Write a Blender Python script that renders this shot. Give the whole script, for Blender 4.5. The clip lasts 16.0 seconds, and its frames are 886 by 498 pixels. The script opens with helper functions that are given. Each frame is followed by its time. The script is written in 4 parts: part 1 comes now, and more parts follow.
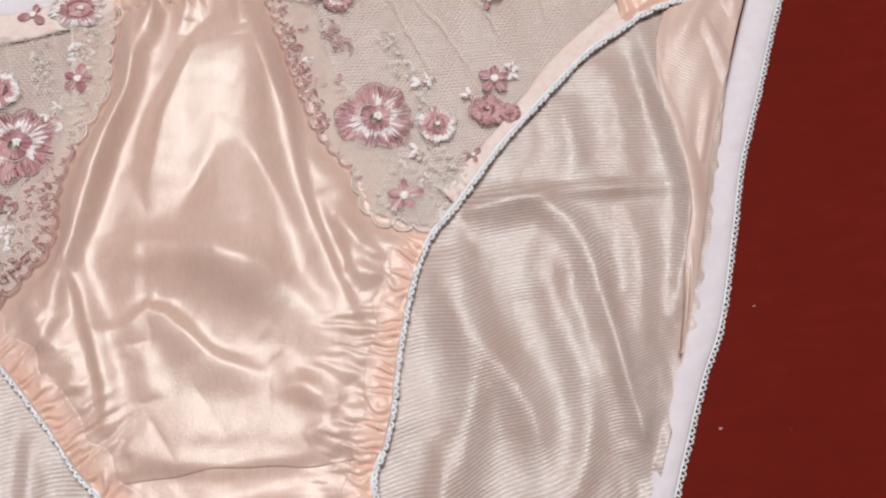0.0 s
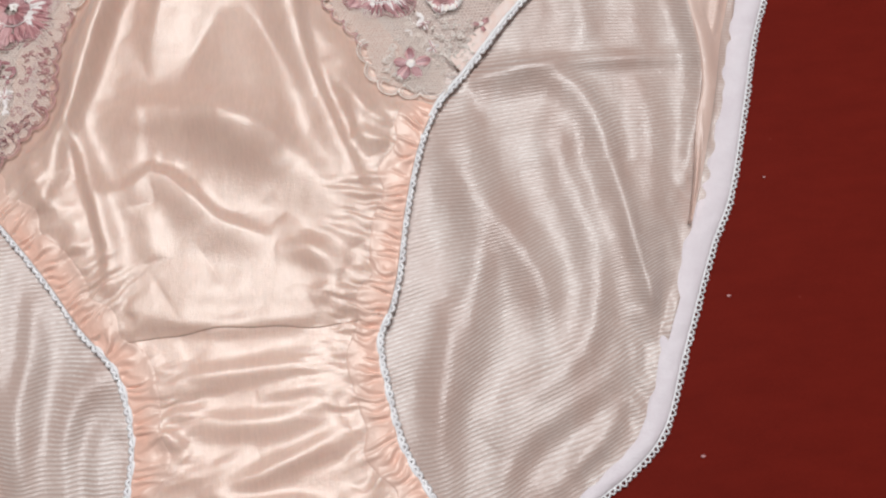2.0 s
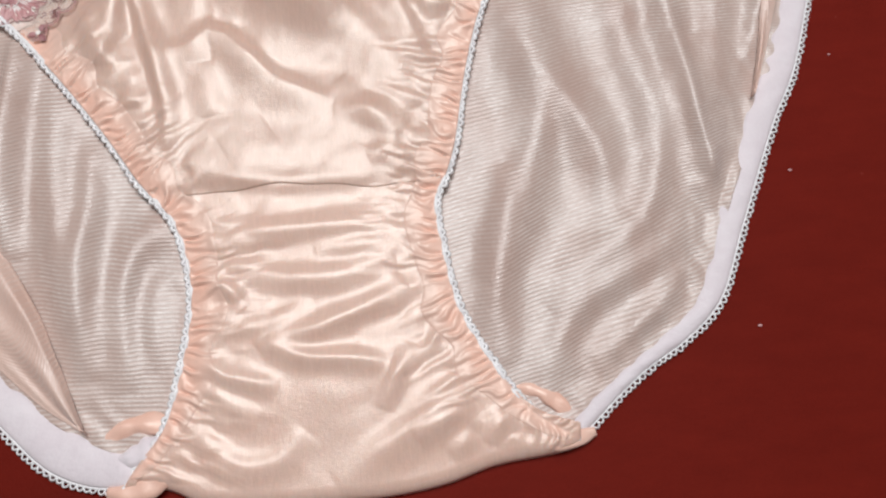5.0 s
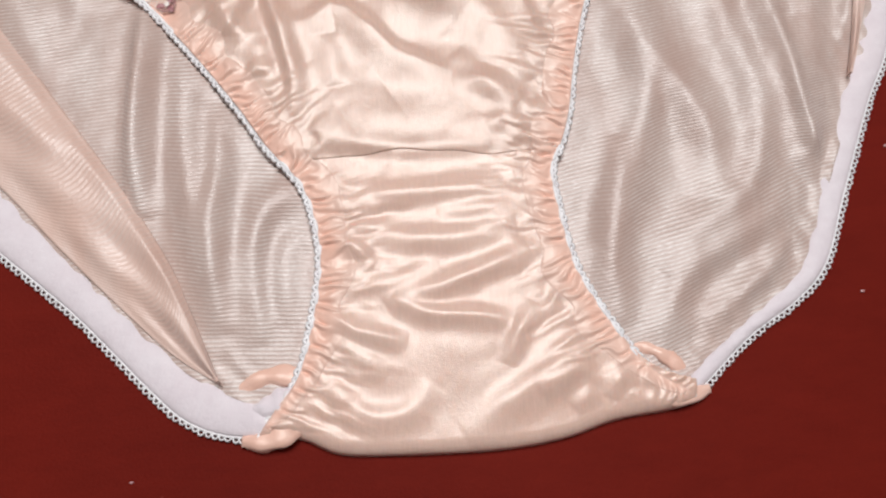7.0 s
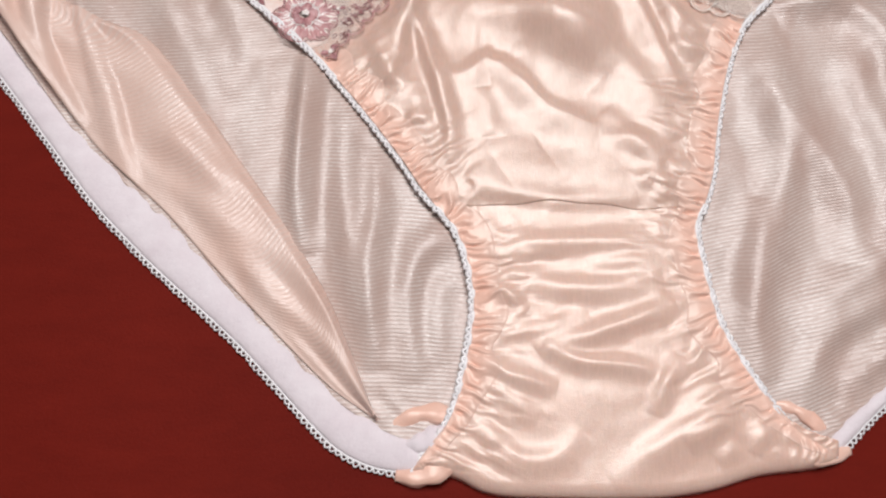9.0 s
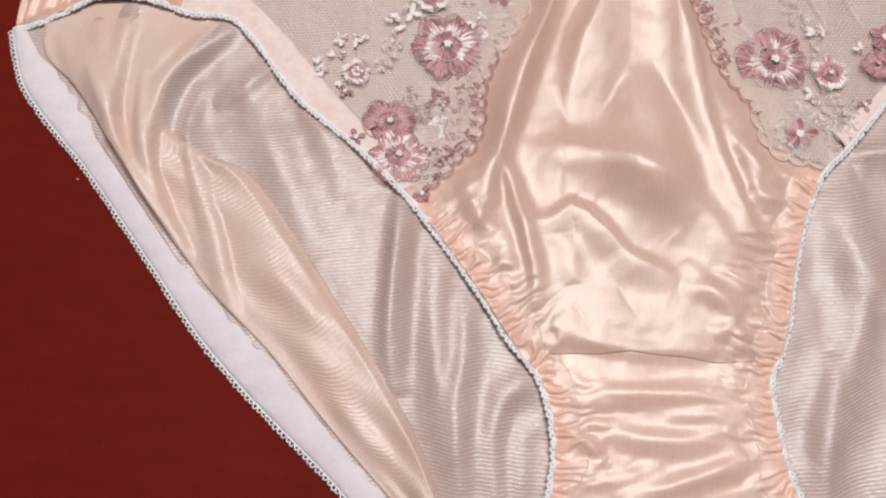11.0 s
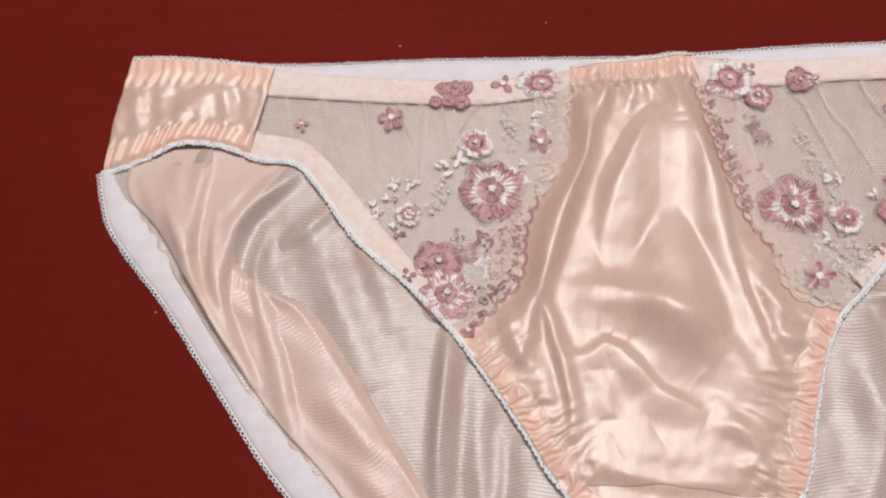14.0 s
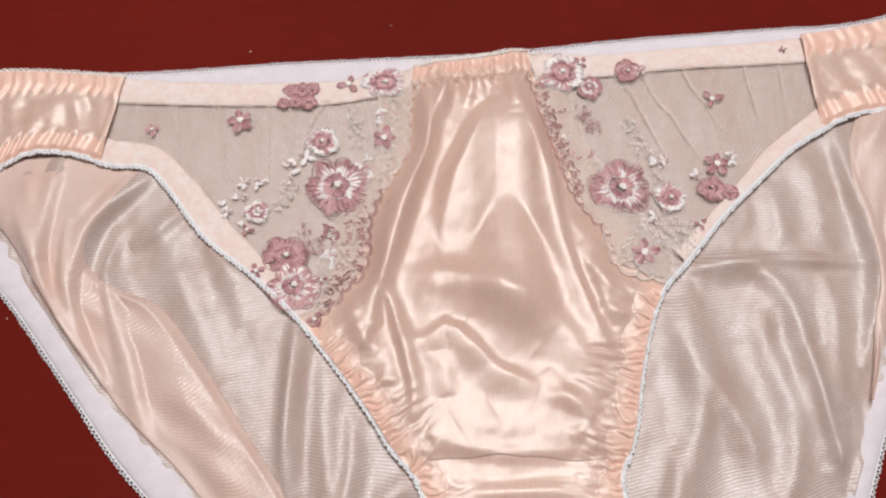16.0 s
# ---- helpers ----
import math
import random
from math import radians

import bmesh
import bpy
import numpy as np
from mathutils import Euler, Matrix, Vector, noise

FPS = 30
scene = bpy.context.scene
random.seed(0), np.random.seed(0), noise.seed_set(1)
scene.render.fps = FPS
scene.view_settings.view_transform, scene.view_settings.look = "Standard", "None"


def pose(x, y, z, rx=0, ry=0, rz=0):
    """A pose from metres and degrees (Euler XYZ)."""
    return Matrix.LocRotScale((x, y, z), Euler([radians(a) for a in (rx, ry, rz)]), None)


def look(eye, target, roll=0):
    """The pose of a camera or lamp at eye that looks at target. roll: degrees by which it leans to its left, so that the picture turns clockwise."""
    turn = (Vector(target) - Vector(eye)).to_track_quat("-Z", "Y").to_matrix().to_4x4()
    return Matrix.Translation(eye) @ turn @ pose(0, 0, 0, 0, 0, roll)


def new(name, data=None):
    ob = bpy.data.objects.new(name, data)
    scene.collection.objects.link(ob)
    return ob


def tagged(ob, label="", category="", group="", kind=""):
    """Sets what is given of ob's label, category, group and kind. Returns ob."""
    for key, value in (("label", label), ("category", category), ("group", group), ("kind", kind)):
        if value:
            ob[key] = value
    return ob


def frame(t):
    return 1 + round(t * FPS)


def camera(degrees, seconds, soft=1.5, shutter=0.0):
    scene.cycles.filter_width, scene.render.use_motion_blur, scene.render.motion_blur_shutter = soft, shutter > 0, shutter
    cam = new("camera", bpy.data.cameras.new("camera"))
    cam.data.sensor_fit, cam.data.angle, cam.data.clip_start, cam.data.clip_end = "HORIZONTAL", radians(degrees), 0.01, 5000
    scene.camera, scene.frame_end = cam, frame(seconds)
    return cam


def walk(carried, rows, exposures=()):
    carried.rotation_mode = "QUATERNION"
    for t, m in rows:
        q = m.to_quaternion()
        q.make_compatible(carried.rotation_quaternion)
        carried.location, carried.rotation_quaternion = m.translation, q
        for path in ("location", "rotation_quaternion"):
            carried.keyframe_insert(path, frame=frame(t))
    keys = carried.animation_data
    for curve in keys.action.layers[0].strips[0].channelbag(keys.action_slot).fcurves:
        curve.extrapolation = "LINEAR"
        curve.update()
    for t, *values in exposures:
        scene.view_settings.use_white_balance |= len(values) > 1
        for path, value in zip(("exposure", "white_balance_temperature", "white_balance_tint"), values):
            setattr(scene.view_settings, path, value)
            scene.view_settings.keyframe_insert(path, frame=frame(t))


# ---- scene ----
cam = camera(55.0, 16.0, soft=2.3)
PATH = [
    (0, (0.058, -0.128, 0.238), (0.162, 0.541, -1.644), 3.6),
    (0.5, (0.058, -0.135, 0.234), (0.148, 0.526, -1.652), 2.8),
    (1, (0.056, -0.143, 0.23), (0.167, 0.503, -1.66), 4.6),
    (1.5, (0.054, -0.148, 0.227), (0.161, 0.464, -1.674), 4.9),
    (2, (0.053, -0.153, 0.226), (0.159, 0.438, -1.682), 5.2),
    (2.5, (0.052, -0.156, 0.224), (0.156, 0.41, -1.692), 5.4),
    (3, (0.052, -0.161, 0.22), (0.14, 0.381, -1.703), 4.6),
    (3.5, (0.052, -0.163, 0.217), (0.132, 0.344, -1.716), 4.8),
    (4, (0.049, -0.168, 0.216), (0.127, 0.334, -1.719), 5.1),
    (6.3, (0.024, -0.193, 0.216), (0.1, 0.366, -1.703), 4.5),
    (6.5, (0.021, -0.195, 0.216), (0.087, 0.368, -1.702), 3.5),
    (7, (0.004, -0.194, 0.219), (0.104, 0.379, -1.694), 7.2),
    (7.5, (-0.001, -0.196, 0.22), (0.056, 0.394, -1.69), 3.6),
    (8, (-0.007, -0.196, 0.222), (0.054, 0.409, -1.683), 4.4),
    (8.5, (-0.023, -0.197, 0.225), (0.035, 0.431, -1.673), 4.5),
    (9, (-0.031, -0.193, 0.227), (0.017, 0.461, -1.662), 4.9),
    (11.3, (-0.048, -0.153, 0.257), (-0.088, 0.473, -1.642), -0.7),
    (11.5, (-0.047, -0.153, 0.259), (-0.09, 0.497, -1.632), -0.8),
    (12, (-0.051, -0.149, 0.266), (-0.117, 0.521, -1.617), -2.5),
    (12.5, (-0.052, -0.143, 0.271), (-0.152, 0.55, -1.602), -4.9),
    (13, (-0.057, -0.14, 0.276), (-0.167, 0.564, -1.593), -5.3),
    (13.5, (-0.056, -0.137, 0.284), (-0.176, 0.59, -1.576), -5.5),
    (14, (-0.053, -0.138, 0.286), (-0.167, 0.608, -1.566), -5.0),
    (14.5, (-0.041, -0.139, 0.287), (-0.148, 0.624, -1.559), -4.9),
    (15, (-0.035, -0.144, 0.288), (-0.1, 0.633, -1.554), -2.5),
    (15.5, (-0.025, -0.147, 0.291), (-0.045, 0.626, -1.554), -0.3),
    (16, (-0.016, -0.15, 0.294), (-0.002, 0.635, -1.545), 1.3),
]
walk(cam, [(t, look(eye, target, roll)) for t, eye, target, roll in PATH],
     [(0, -0.13, 6350, 7), (3.5, -0.11, 6280, 6), (7, -0.05, 6420, 8), (9, -0.02, 6500, 10), (12.5, -0.16, 6530, 10), (14.5, -0.15, 6500, 8), (16, -0.09, 6450, 8)])

# ---------------------------------------------------------------- light
world = bpy.data.worlds.new("room_air")
scene.world = world
world.use_nodes = True
world.node_tree.nodes["Background"].inputs[0].default_value = (0.97, 0.98, 1.0, 1)
world.node_tree.nodes["Background"].inputs[1].default_value = 0.12


def area_lamp(name, eye, target, w, h, watts, colour):
    d = bpy.data.lights.new(name, "AREA")
    d.shape, d.size, d.size_y, d.energy, d.color = "RECTANGLE", w, h, watts, colour
    ob = new(name, d)
    ob.matrix_world = look(eye, target)
    return ob


area_lamp("ceiling_light", (0.03, 0.46, 1.80), (0, 0, 0), 0.9, 0.75, 33.5, (1.0, 0.985, 0.985))


# ---------------------------------------------------------------- materials
def mat(name):
    m = bpy.data.materials.new(name)
    m.use_nodes = True
    nt = m.node_tree
    return m, nt, nt.nodes["Principled BSDF"]


def node(nt, kind, **kw):
    n = nt.nodes.new(kind)
    for k, v in kw.items():
        n.inputs[k.replace("_", " ")].default_value = v
    return n


def ramp(nt, fac, stops):
    r = nt.nodes.new("ShaderNodeValToRGB")
    el = r.color_ramp.elements
    while len(el) < len(stops):
        el.new(0.5)
    for e, (p, c) in zip(el, stops):
        e.position, e.color = p, (*c, 1)
    nt.links.new(fac, r.inputs[0])
    return r.outputs[0]


def mixc(nt, fac, a, b, mode="MIX"):
    m = nt.nodes.new("ShaderNodeMix")
    m.data_type, m.blend_type = "RGBA", mode
    for sock, v in ((m.inputs[0], fac), (m.inputs[6], a), (m.inputs[7], b)):
        if isinstance(v, bpy.types.NodeSocket):
            nt.links.new(v, sock)
        else:
            sock.default_value = v if isinstance(v, (int, float)) else (*v, 1)
    return m.outputs[2]


def coords(nt, kind="Object", scale=(1, 1, 1), rot=0.0):
    tc = nt.nodes.new("ShaderNodeTexCoord")
    mp = nt.nodes.new("ShaderNodeMapping")
    mp.inputs["Scale"].default_value = scale
    mp.inputs["Rotation"].default_value = (0, 0, rot)
    nt.links.new(tc.outputs[kind], mp.inputs[0])
    return mp.outputs[0]


def tex(nt, vec, scale, detail=4.0, rough=0.55):
    n = node(nt, "ShaderNodeTexNoise", Scale=scale, Detail=detail, Roughness=rough)
    nt.links.new(vec, n.inputs["Vector"])
    return n.outputs["Fac"]


def bump(nt, bsdf, height, strength, dist, chain=None):
    b = node(nt, "ShaderNodeBump", Strength=strength, Distance=dist)
    nt.links.new(height, b.inputs["Height"])
    if chain is not None:
        nt.links.new(chain, b.inputs["Normal"])
    nt.links.new(b.outputs[0], bsdf.inputs["Normal"])
    return b.outputs[0]


def satin_material(name="peach_satin", lo=(0.708, 0.455, 0.368), hi=(0.773, 0.533, 0.446)):
    m, nt, b = mat(name)
    v = coords(nt)
    c = ramp(nt, tex(nt, v, 45, 5), [(0.3, lo), (0.7, hi)])
    slub = ramp(nt, tex(nt, coords(nt, scale=(1500, 260, 260), rot=0.25), 1.0, 4, 0.7), [(0.3, (0.87, 0.85, 0.84)), (0.7, (1.0, 1.0, 1.0))])
    c = mixc(nt, 0.8, c, slub, "MULTIPLY")
    nt.links.new(c, b.inputs["Base Color"])
    b.inputs["Roughness"].default_value = 0.37
    b.inputs["Specular IOR Level"].default_value = 0.95
    b.inputs["Specular Tint"].default_value = (1.0, 0.95, 0.88, 1)
    b.inputs["Sheen Weight"].default_value = 0.2
    b.inputs["Sheen Roughness"].default_value = 0.4
    b.inputs["Anisotropic"].default_value = 0.5
    b.inputs["Coat Weight"].default_value = 0.42
    b.inputs["Coat Roughness"].default_value = 0.36
    b.inputs["Subsurface Weight"].default_value = 0.12
    b.inputs["Subsurface Radius"].default_value = (1.0, 0.45, 0.3)
    b.inputs["Subsurface Scale"].default_value = 0.002
    n1 = bump(nt, b, tex(nt, v, 230, 6, 0.65), 0.14, 0.0006)
    n2 = bump(nt, b, tex(nt, coords(nt, scale=(2600, 500, 1)), 1.0, 3, 0.7), 0.30, 0.00025, n1)
    bump(nt, b, tex(nt, coords(nt, scale=(900, 2400, 1), rot=0.5), 1.0, 2), 0.26, 0.0002, n2)
    return m


def casing_material():
    """Satin drawn up over elastic: deeper peach, paling where the casing runs out into the panel."""
    m, nt, b = mat("peach_elastic_casing")
    v = coords(nt)
    c = ramp(nt, tex(nt, v, 110, 5), [(0.3, (0.86, 0.505, 0.395)), (0.72, (0.90, 0.605, 0.500))])
    across = nt.nodes.new("ShaderNodeSeparateXYZ")
    nt.links.new(coords(nt, "UV", (0.1, 0.1, 0.1)), across.inputs[0])
    k = nt.nodes.new("ShaderNodeMath")
    k.operation = "MULTIPLY_ADD"
    k.inputs[1].default_value = 0.5
    nt.links.new(tex(nt, v, 240, 3), k.inputs[0])
    nt.links.new(across.outputs[1], k.inputs[2])
    c = mixc(nt, ramp(nt, k.outputs[0], [(0.60, (0,) * 3), (1.0, (1,) * 3)]), c, (0.775, 0.520, 0.430))
    nt.links.new(c, b.inputs["Base Color"])
    b.inputs["Roughness"].default_value = 0.38
    b.inputs["Specular IOR Level"].default_value = 0.85
    b.inputs["Specular Tint"].default_value = (1.0, 0.95, 0.88, 1)
    b.inputs["Sheen Weight"].default_value = 0.2
    bump(nt, b, tex(nt, v, 700, 5, 0.6), 0.25, 0.0005)
    return m


def tape_material():
    m, nt, b = mat("pale_tricot_tape")
    v = coords(nt)
    c = ramp(nt, tex(nt, v, 130, 6, 0.7), [(0.36, (0.86, 0.60, 0.52)), (0.62, (0.88, 0.74, 0.69))])
    c = mixc(nt, 0.5, c, ramp(nt, tex(nt, v, 420, 4, 0.6), [(0.35, (0.84, 0.62, 0.54)), (0.65, (0.92, 0.82, 0.78))]))
    nt.links.new(c, b.inputs["Base Color"])
    b.inputs["Roughness"].default_value = 0.75
    b.inputs["Sheen Weight"].default_value = 0.25
    n1 = bump(nt, b, tex(nt, v, 160, 4, 0.6), 0.35, 0.0012)
    bump(nt, b, tex(nt, v, 800, 4, 0.6), 0.45, 0.0006, n1)
    return m


def tricot_material(name="sheer_ribbed_tricot", lo=(0.480, 0.318, 0.268), hi=(0.532, 0.385, 0.335), glint_gain=0.72, gloss=0.30):
    """Shiny knit: pale ribs of filament yarn on a duller peach ground, with broken, patchy glints painted into the
    colour.
    """
    m, nt, b = mat(name)
    v = coords(nt)
    uv = coords(nt, "UV", (1, 1, 1))
    wave = nt.nodes.new("ShaderNodeTexWave")
    wave.wave_type, wave.bands_direction, wave.wave_profile = "BANDS", "Y", "SIN"
    for k, val in (("Scale", 0.265), ("Distortion", 1.0), ("Detail", 2.0), ("Detail Scale", 0.35)):
        wave.inputs[k].default_value = val
    nt.links.new(uv, wave.inputs["Vector"])
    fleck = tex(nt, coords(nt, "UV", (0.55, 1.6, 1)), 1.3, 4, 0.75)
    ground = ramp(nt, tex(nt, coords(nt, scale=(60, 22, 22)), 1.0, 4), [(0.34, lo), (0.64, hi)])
    # yarn shimmer painted as a paler colour, in flecks along the ribs
    glint = ramp(nt, fleck, [(0.36, (0.55, 0.46, 0.42)), (0.64, (0.86, 0.82, 0.79))])
    rib = ramp(nt, wave.outputs["Fac"], [(0.42, (0.10,) * 3), (0.88, (glint_gain,) * 3)])
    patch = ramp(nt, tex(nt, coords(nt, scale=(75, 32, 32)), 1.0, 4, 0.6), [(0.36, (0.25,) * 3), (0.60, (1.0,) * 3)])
    c = mixc(nt, mixc(nt, 1.0, rib, patch, "MULTIPLY"), ground, glint)
    nt.links.new(c, b.inputs["Base Color"])
    r = ramp(nt, fleck, [(0.4, (0.46,) * 3), (0.65, (0.30,) * 3)])
    nt.links.new(r, b.inputs["Roughness"])
    b.inputs["Specular IOR Level"].default_value = 0.8
    b.inputs["Sheen Weight"].default_value = 0.12
    b.inputs["Sheen Roughness"].default_value = 0.35
    b.inputs["Coat Weight"].default_value = gloss
    b.inputs["Coat Roughness"].default_value = 0.42
    n1 = bump(nt, b, wave.outputs["Fac"], 0.14, 0.0005)
    bump(nt, b, tex(nt, v, 900, 4, 0.65), 0.3, 0.0005, n1)
    return m


def elastic_material(name, lo, hi):
    m, nt, b = mat(name)
    v = coords(nt)
    c = ramp(nt, tex(nt, v, 150, 6, 0.7), [(0.3, lo), (0.7, hi)])
    nt.links.new(c, b.inputs["Base Color"])
    b.inputs["Roughness"].default_value = 0.8
    b.inputs["Sheen Weight"].default_value = 0.3
    n1 = bump(nt, b, tex(nt, v, 650, 4, 0.6), 0.35, 0.0005)
    bump(nt, b, tex(nt, coords(nt, "UV", (1.0, 0.15, 1)), 1.3, 2), 0.2, 0.0004, n1)
    return m


def thread_material(name, lo, hi, rough=0.38):
    m, nt, b = mat(name)
    geo = nt.nodes.new("ShaderNodeNewGeometry")
    c = ramp(nt, geo.outputs["Random Per Island"], [(0.0, lo), (1.0, hi)])
    c = mixc(nt, 0.25, c, ramp(nt, tex(nt, coords(nt), 420, 3), [(0.3, (0.7, 0.7, 0.7)), (0.7, (1, 1, 1))]), "MULTIPLY")
    nt.links.new(c, b.inputs["Base Color"])
    b.inputs["Roughness"].default_value = rough
    b.inputs["Specular IOR Level"].default_value = 0.6
    b.inputs["Sheen Weight"].default_value = 0.15
    return m


def table_material():
    m, nt, b = mat("dark_red_board")
    v = coords(nt)
    c = ramp(nt, tex(nt, v, 6, 5), [(0.3, (0.130, 0.0082, 0.0042)), (0.7, (0.165, 0.0114, 0.0060))])
    mottle = ramp(nt, tex(nt, coords(nt, scale=(60, 190, 1)), 1.0, 6, 0.65), [(0.32, (0.90, 0.87, 0.87)), (0.68, (1.08, 1.09, 1.09))])
    c = mixc(nt, 0.8, c, mottle, "MULTIPLY")
    grain = ramp(nt, tex(nt, v, 1500, 3, 0.7), [(0.3, (0.86, 0.86, 0.86)), (0.7, (1.05, 1.05, 1.05))])
    c = mixc(nt, 0.7, c, grain, "MULTIPLY")
    vor = node(nt, "ShaderNodeTexVoronoi", Scale=55.0)
    nt.links.new(v, vor.inputs["Vector"])
    dust = ramp(nt, vor.outputs["Distance"], [(0.012, (1, 1, 1)), (0.03, (0, 0, 0))])
    c = mixc(nt, mixc(nt, 0.85, dust, (0, 0, 0)), c, (0.40, 0.10, 0.08))
    nt.links.new(c, b.inputs["Base Color"])
    b.inputs["Roughness"].default_value = 0.62
    b.inputs["Specular IOR Level"].default_value = 0.06
    n1 = bump(nt, b, tex(nt, v, 1100, 4, 0.6), 0.25, 0.0004)
    bump(nt, b, tex(nt, v, 20, 3), 0.15, 0.002, n1)
    return m


def plaster(name, colour):
    m, nt, b = mat(name)
    v = coords(nt)
    c = ramp(nt, tex(nt, v, 3, 5), [(0.3, tuple(0.93 * k for k in colour)), (0.7, colour)])
    nt.links.new(c, b.inputs["Base Color"])
    b.inputs["Roughness"].default_value = 0.9
    bump(nt, b, tex(nt, v, 120, 4), 0.2, 0.002)
    return m


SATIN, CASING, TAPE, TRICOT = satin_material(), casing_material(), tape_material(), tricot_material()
DOUBLE_SATIN = satin_material("doubled_peach_satin", (0.810, 0.525, 0.430), (0.870, 0.600, 0.505))
TRICOT_FACE = tricot_material("peach_tricot_face", (0.69, 0.455, 0.375), (0.76, 0.535, 0.455), 0.35, 0.12)
ELASTIC = elastic_material("white_plush_elastic", (0.76, 0.67, 0.71), (0.84, 0.765, 0.80))
CORD = thread_material("white_picot_cord", (0.86, 0.82, 0.84), (0.96, 0.94, 0.95))
PLUM = thread_material("plum_thread", (0.255, 0.080, 0.095), (0.44, 0.180, 0.190))
ROSE = thread_material("rose_thread", (0.48, 0.210, 0.220), (0.66, 0.355, 0.350))
CREAM = thread_material("cream_thread", (0.95, 0.83, 0.76), (0.98, 0.90, 0.84))
WHITE = thread_material("white_thread", (0.82, 0.72, 0.70), (0.93, 0.87, 0.85))
NET = thread_material("net_thread", (0.95, 0.79, 0.71), (0.97, 0.86, 0.79), 0.6)
tn = NET.node_tree
tl = tn.nodes.new("ShaderNodeBsdfTranslucent")
tl.inputs[0].default_value = (0.92, 0.78, 0.70, 1)
ms = tn.nodes.new("ShaderNodeMixShader")
ms.inputs[0].default_value = 0.2
tn.links.new(tn.nodes["Principled BSDF"].outputs[0], ms.inputs[1])
tn.links.new(tl.outputs[0], ms.inputs[2])
clear = tn.nodes.new("ShaderNodeBsdfTransparent")
mt = tn.nodes.new("ShaderNodeMixShader")
mt.inputs[0].default_value = 0.05
tn.links.new(ms.outputs[0], mt.inputs[1])
tn.links.new(clear.outputs[0], mt.inputs[2])
tn.links.new(mt.outputs[0], tn.nodes["Material Output"].inputs[0])
RED, WALL, FLOOR = table_material(), plaster("white_plaster", (0.76, 0.75, 0.74)), plaster("grey_floor", (0.35, 0.32, 0.30))


# ---------------------------------------------------------------- helpers, plan in millimetres
MM = 0.001


def part(name, data, material, parent=None, label=""):
    """Links a mesh, or a bmesh, as one object under a thing."""
    if isinstance(data, bmesh.types.BMesh):
        me = bpy.data.meshes.new(name)
        data.to_mesh(me)
        data.free()
        data = me
    for m in material if isinstance(material, (list, tuple)) else [material]:
        data.materials.append(m)
    ob = new(name, data)
    ob.parent = parent
    return tagged(ob, label) if label else ob


def spline(pts, n=0, closed=False):
    """A smooth line through the points, cut into n even steps."""
    p = np.array(pts, float)
    ext = np.vstack([2 * p[0] - p[1], p, 2 * p[-1] - p[-2]])
    out = []
    for i in range(1, len(ext) - 2):
        a, b, c, d = ext[i - 1:i + 3]
        for t in np.linspace(0, 1, 12, endpoint=False):
            out.append(0.5 * (2 * b + (c - a) * t + (2 * a - 5 * b + 4 * c - d) * t * t + (3 * b - a - 3 * c + d) * t ** 3))
    out = np.array(out + [p[-1]])
    s = np.r_[0, np.cumsum(np.hypot(*np.diff(out[:, :2], axis=0).T))]
    n = n or max(4, int(s[-1] / 1.5))
    q = np.linspace(0, s[-1], n)
    return np.stack([np.interp(q, s, out[:, k]) for k in range(out.shape[1])], 1)


def nearest(P, line):
    """Distance, way along and side (-1 to 1) of each point from a line."""
    best = np.full(len(P), 1e9)
    along, side = np.zeros(len(P)), np.zeros(len(P))
    s0 = 0.0
    for a, b in zip(line[:-1], line[1:]):
        d = b - a
        L = np.hypot(*d)
        if L < 1e-6:
            continue
        w = P - a
        t = np.clip((w @ d) / L ** 2, 0, 1)
        e = w - t[:, None] * d
        r = np.hypot(e[:, 0], e[:, 1])
        k = r < best
        best = np.where(k, r, best)
        along = np.where(k, s0 + t * L, along)
        side = np.where(k, (d[0] * w[:, 1] - d[1] * w[:, 0]) / L / np.maximum(r, 1e-4), side)
        s0 += L
    return best, along, side


def smooth(x, a, b):
    t = np.clip((x - a) / (b - a), 0, 1)
    return t * t * (3 - 2 * t)


def fold(P, pts, h, left, right):
    """A fold of cloth along a line: its height and the reach of its two slopes."""
    line = spline(pts, 14)
    lo, hi = line.min(0) - 3 * max(left, right), line.max(0) + 3 * max(left, right)
    k = np.all((P > lo) & (P < hi), axis=1)
    z = np.zeros(len(P))
    if k.any():
        d, s, side = nearest(P[k], line)
        L = np.hypot(*np.diff(line, axis=0).T).sum()
        w = right + (left - right) * (0.5 + 0.5 * np.clip(side, -1, 1))
        ends = np.clip(np.sin(np.pi * np.clip(s / L, 0.0, 1.0)), 0, 1) ** 0.7 * 0.92 + 0.08
        z[k] = h * ends * np.exp(-(d / w) ** 2)
    return z


def cloth_noise(P, size, seed):
    rng = np.random.RandomState(seed)
    z = np.zeros(len(P))
    for i in range(7):
        a, f = rng.uniform(0, np.pi), rng.uniform(0.6, 1.6) / size
        z += np.sin(2 * np.pi * f * (P[:, 0] * np.cos(a) + P[:, 1] * np.sin(a)) + rng.uniform(0, 6.3)
                    + 1.2 * np.sin(2 * np.pi * f * 0.4 * (P[:, 1] * np.cos(a) - P[:, 0] * np.sin(a)))) / 7
    return z


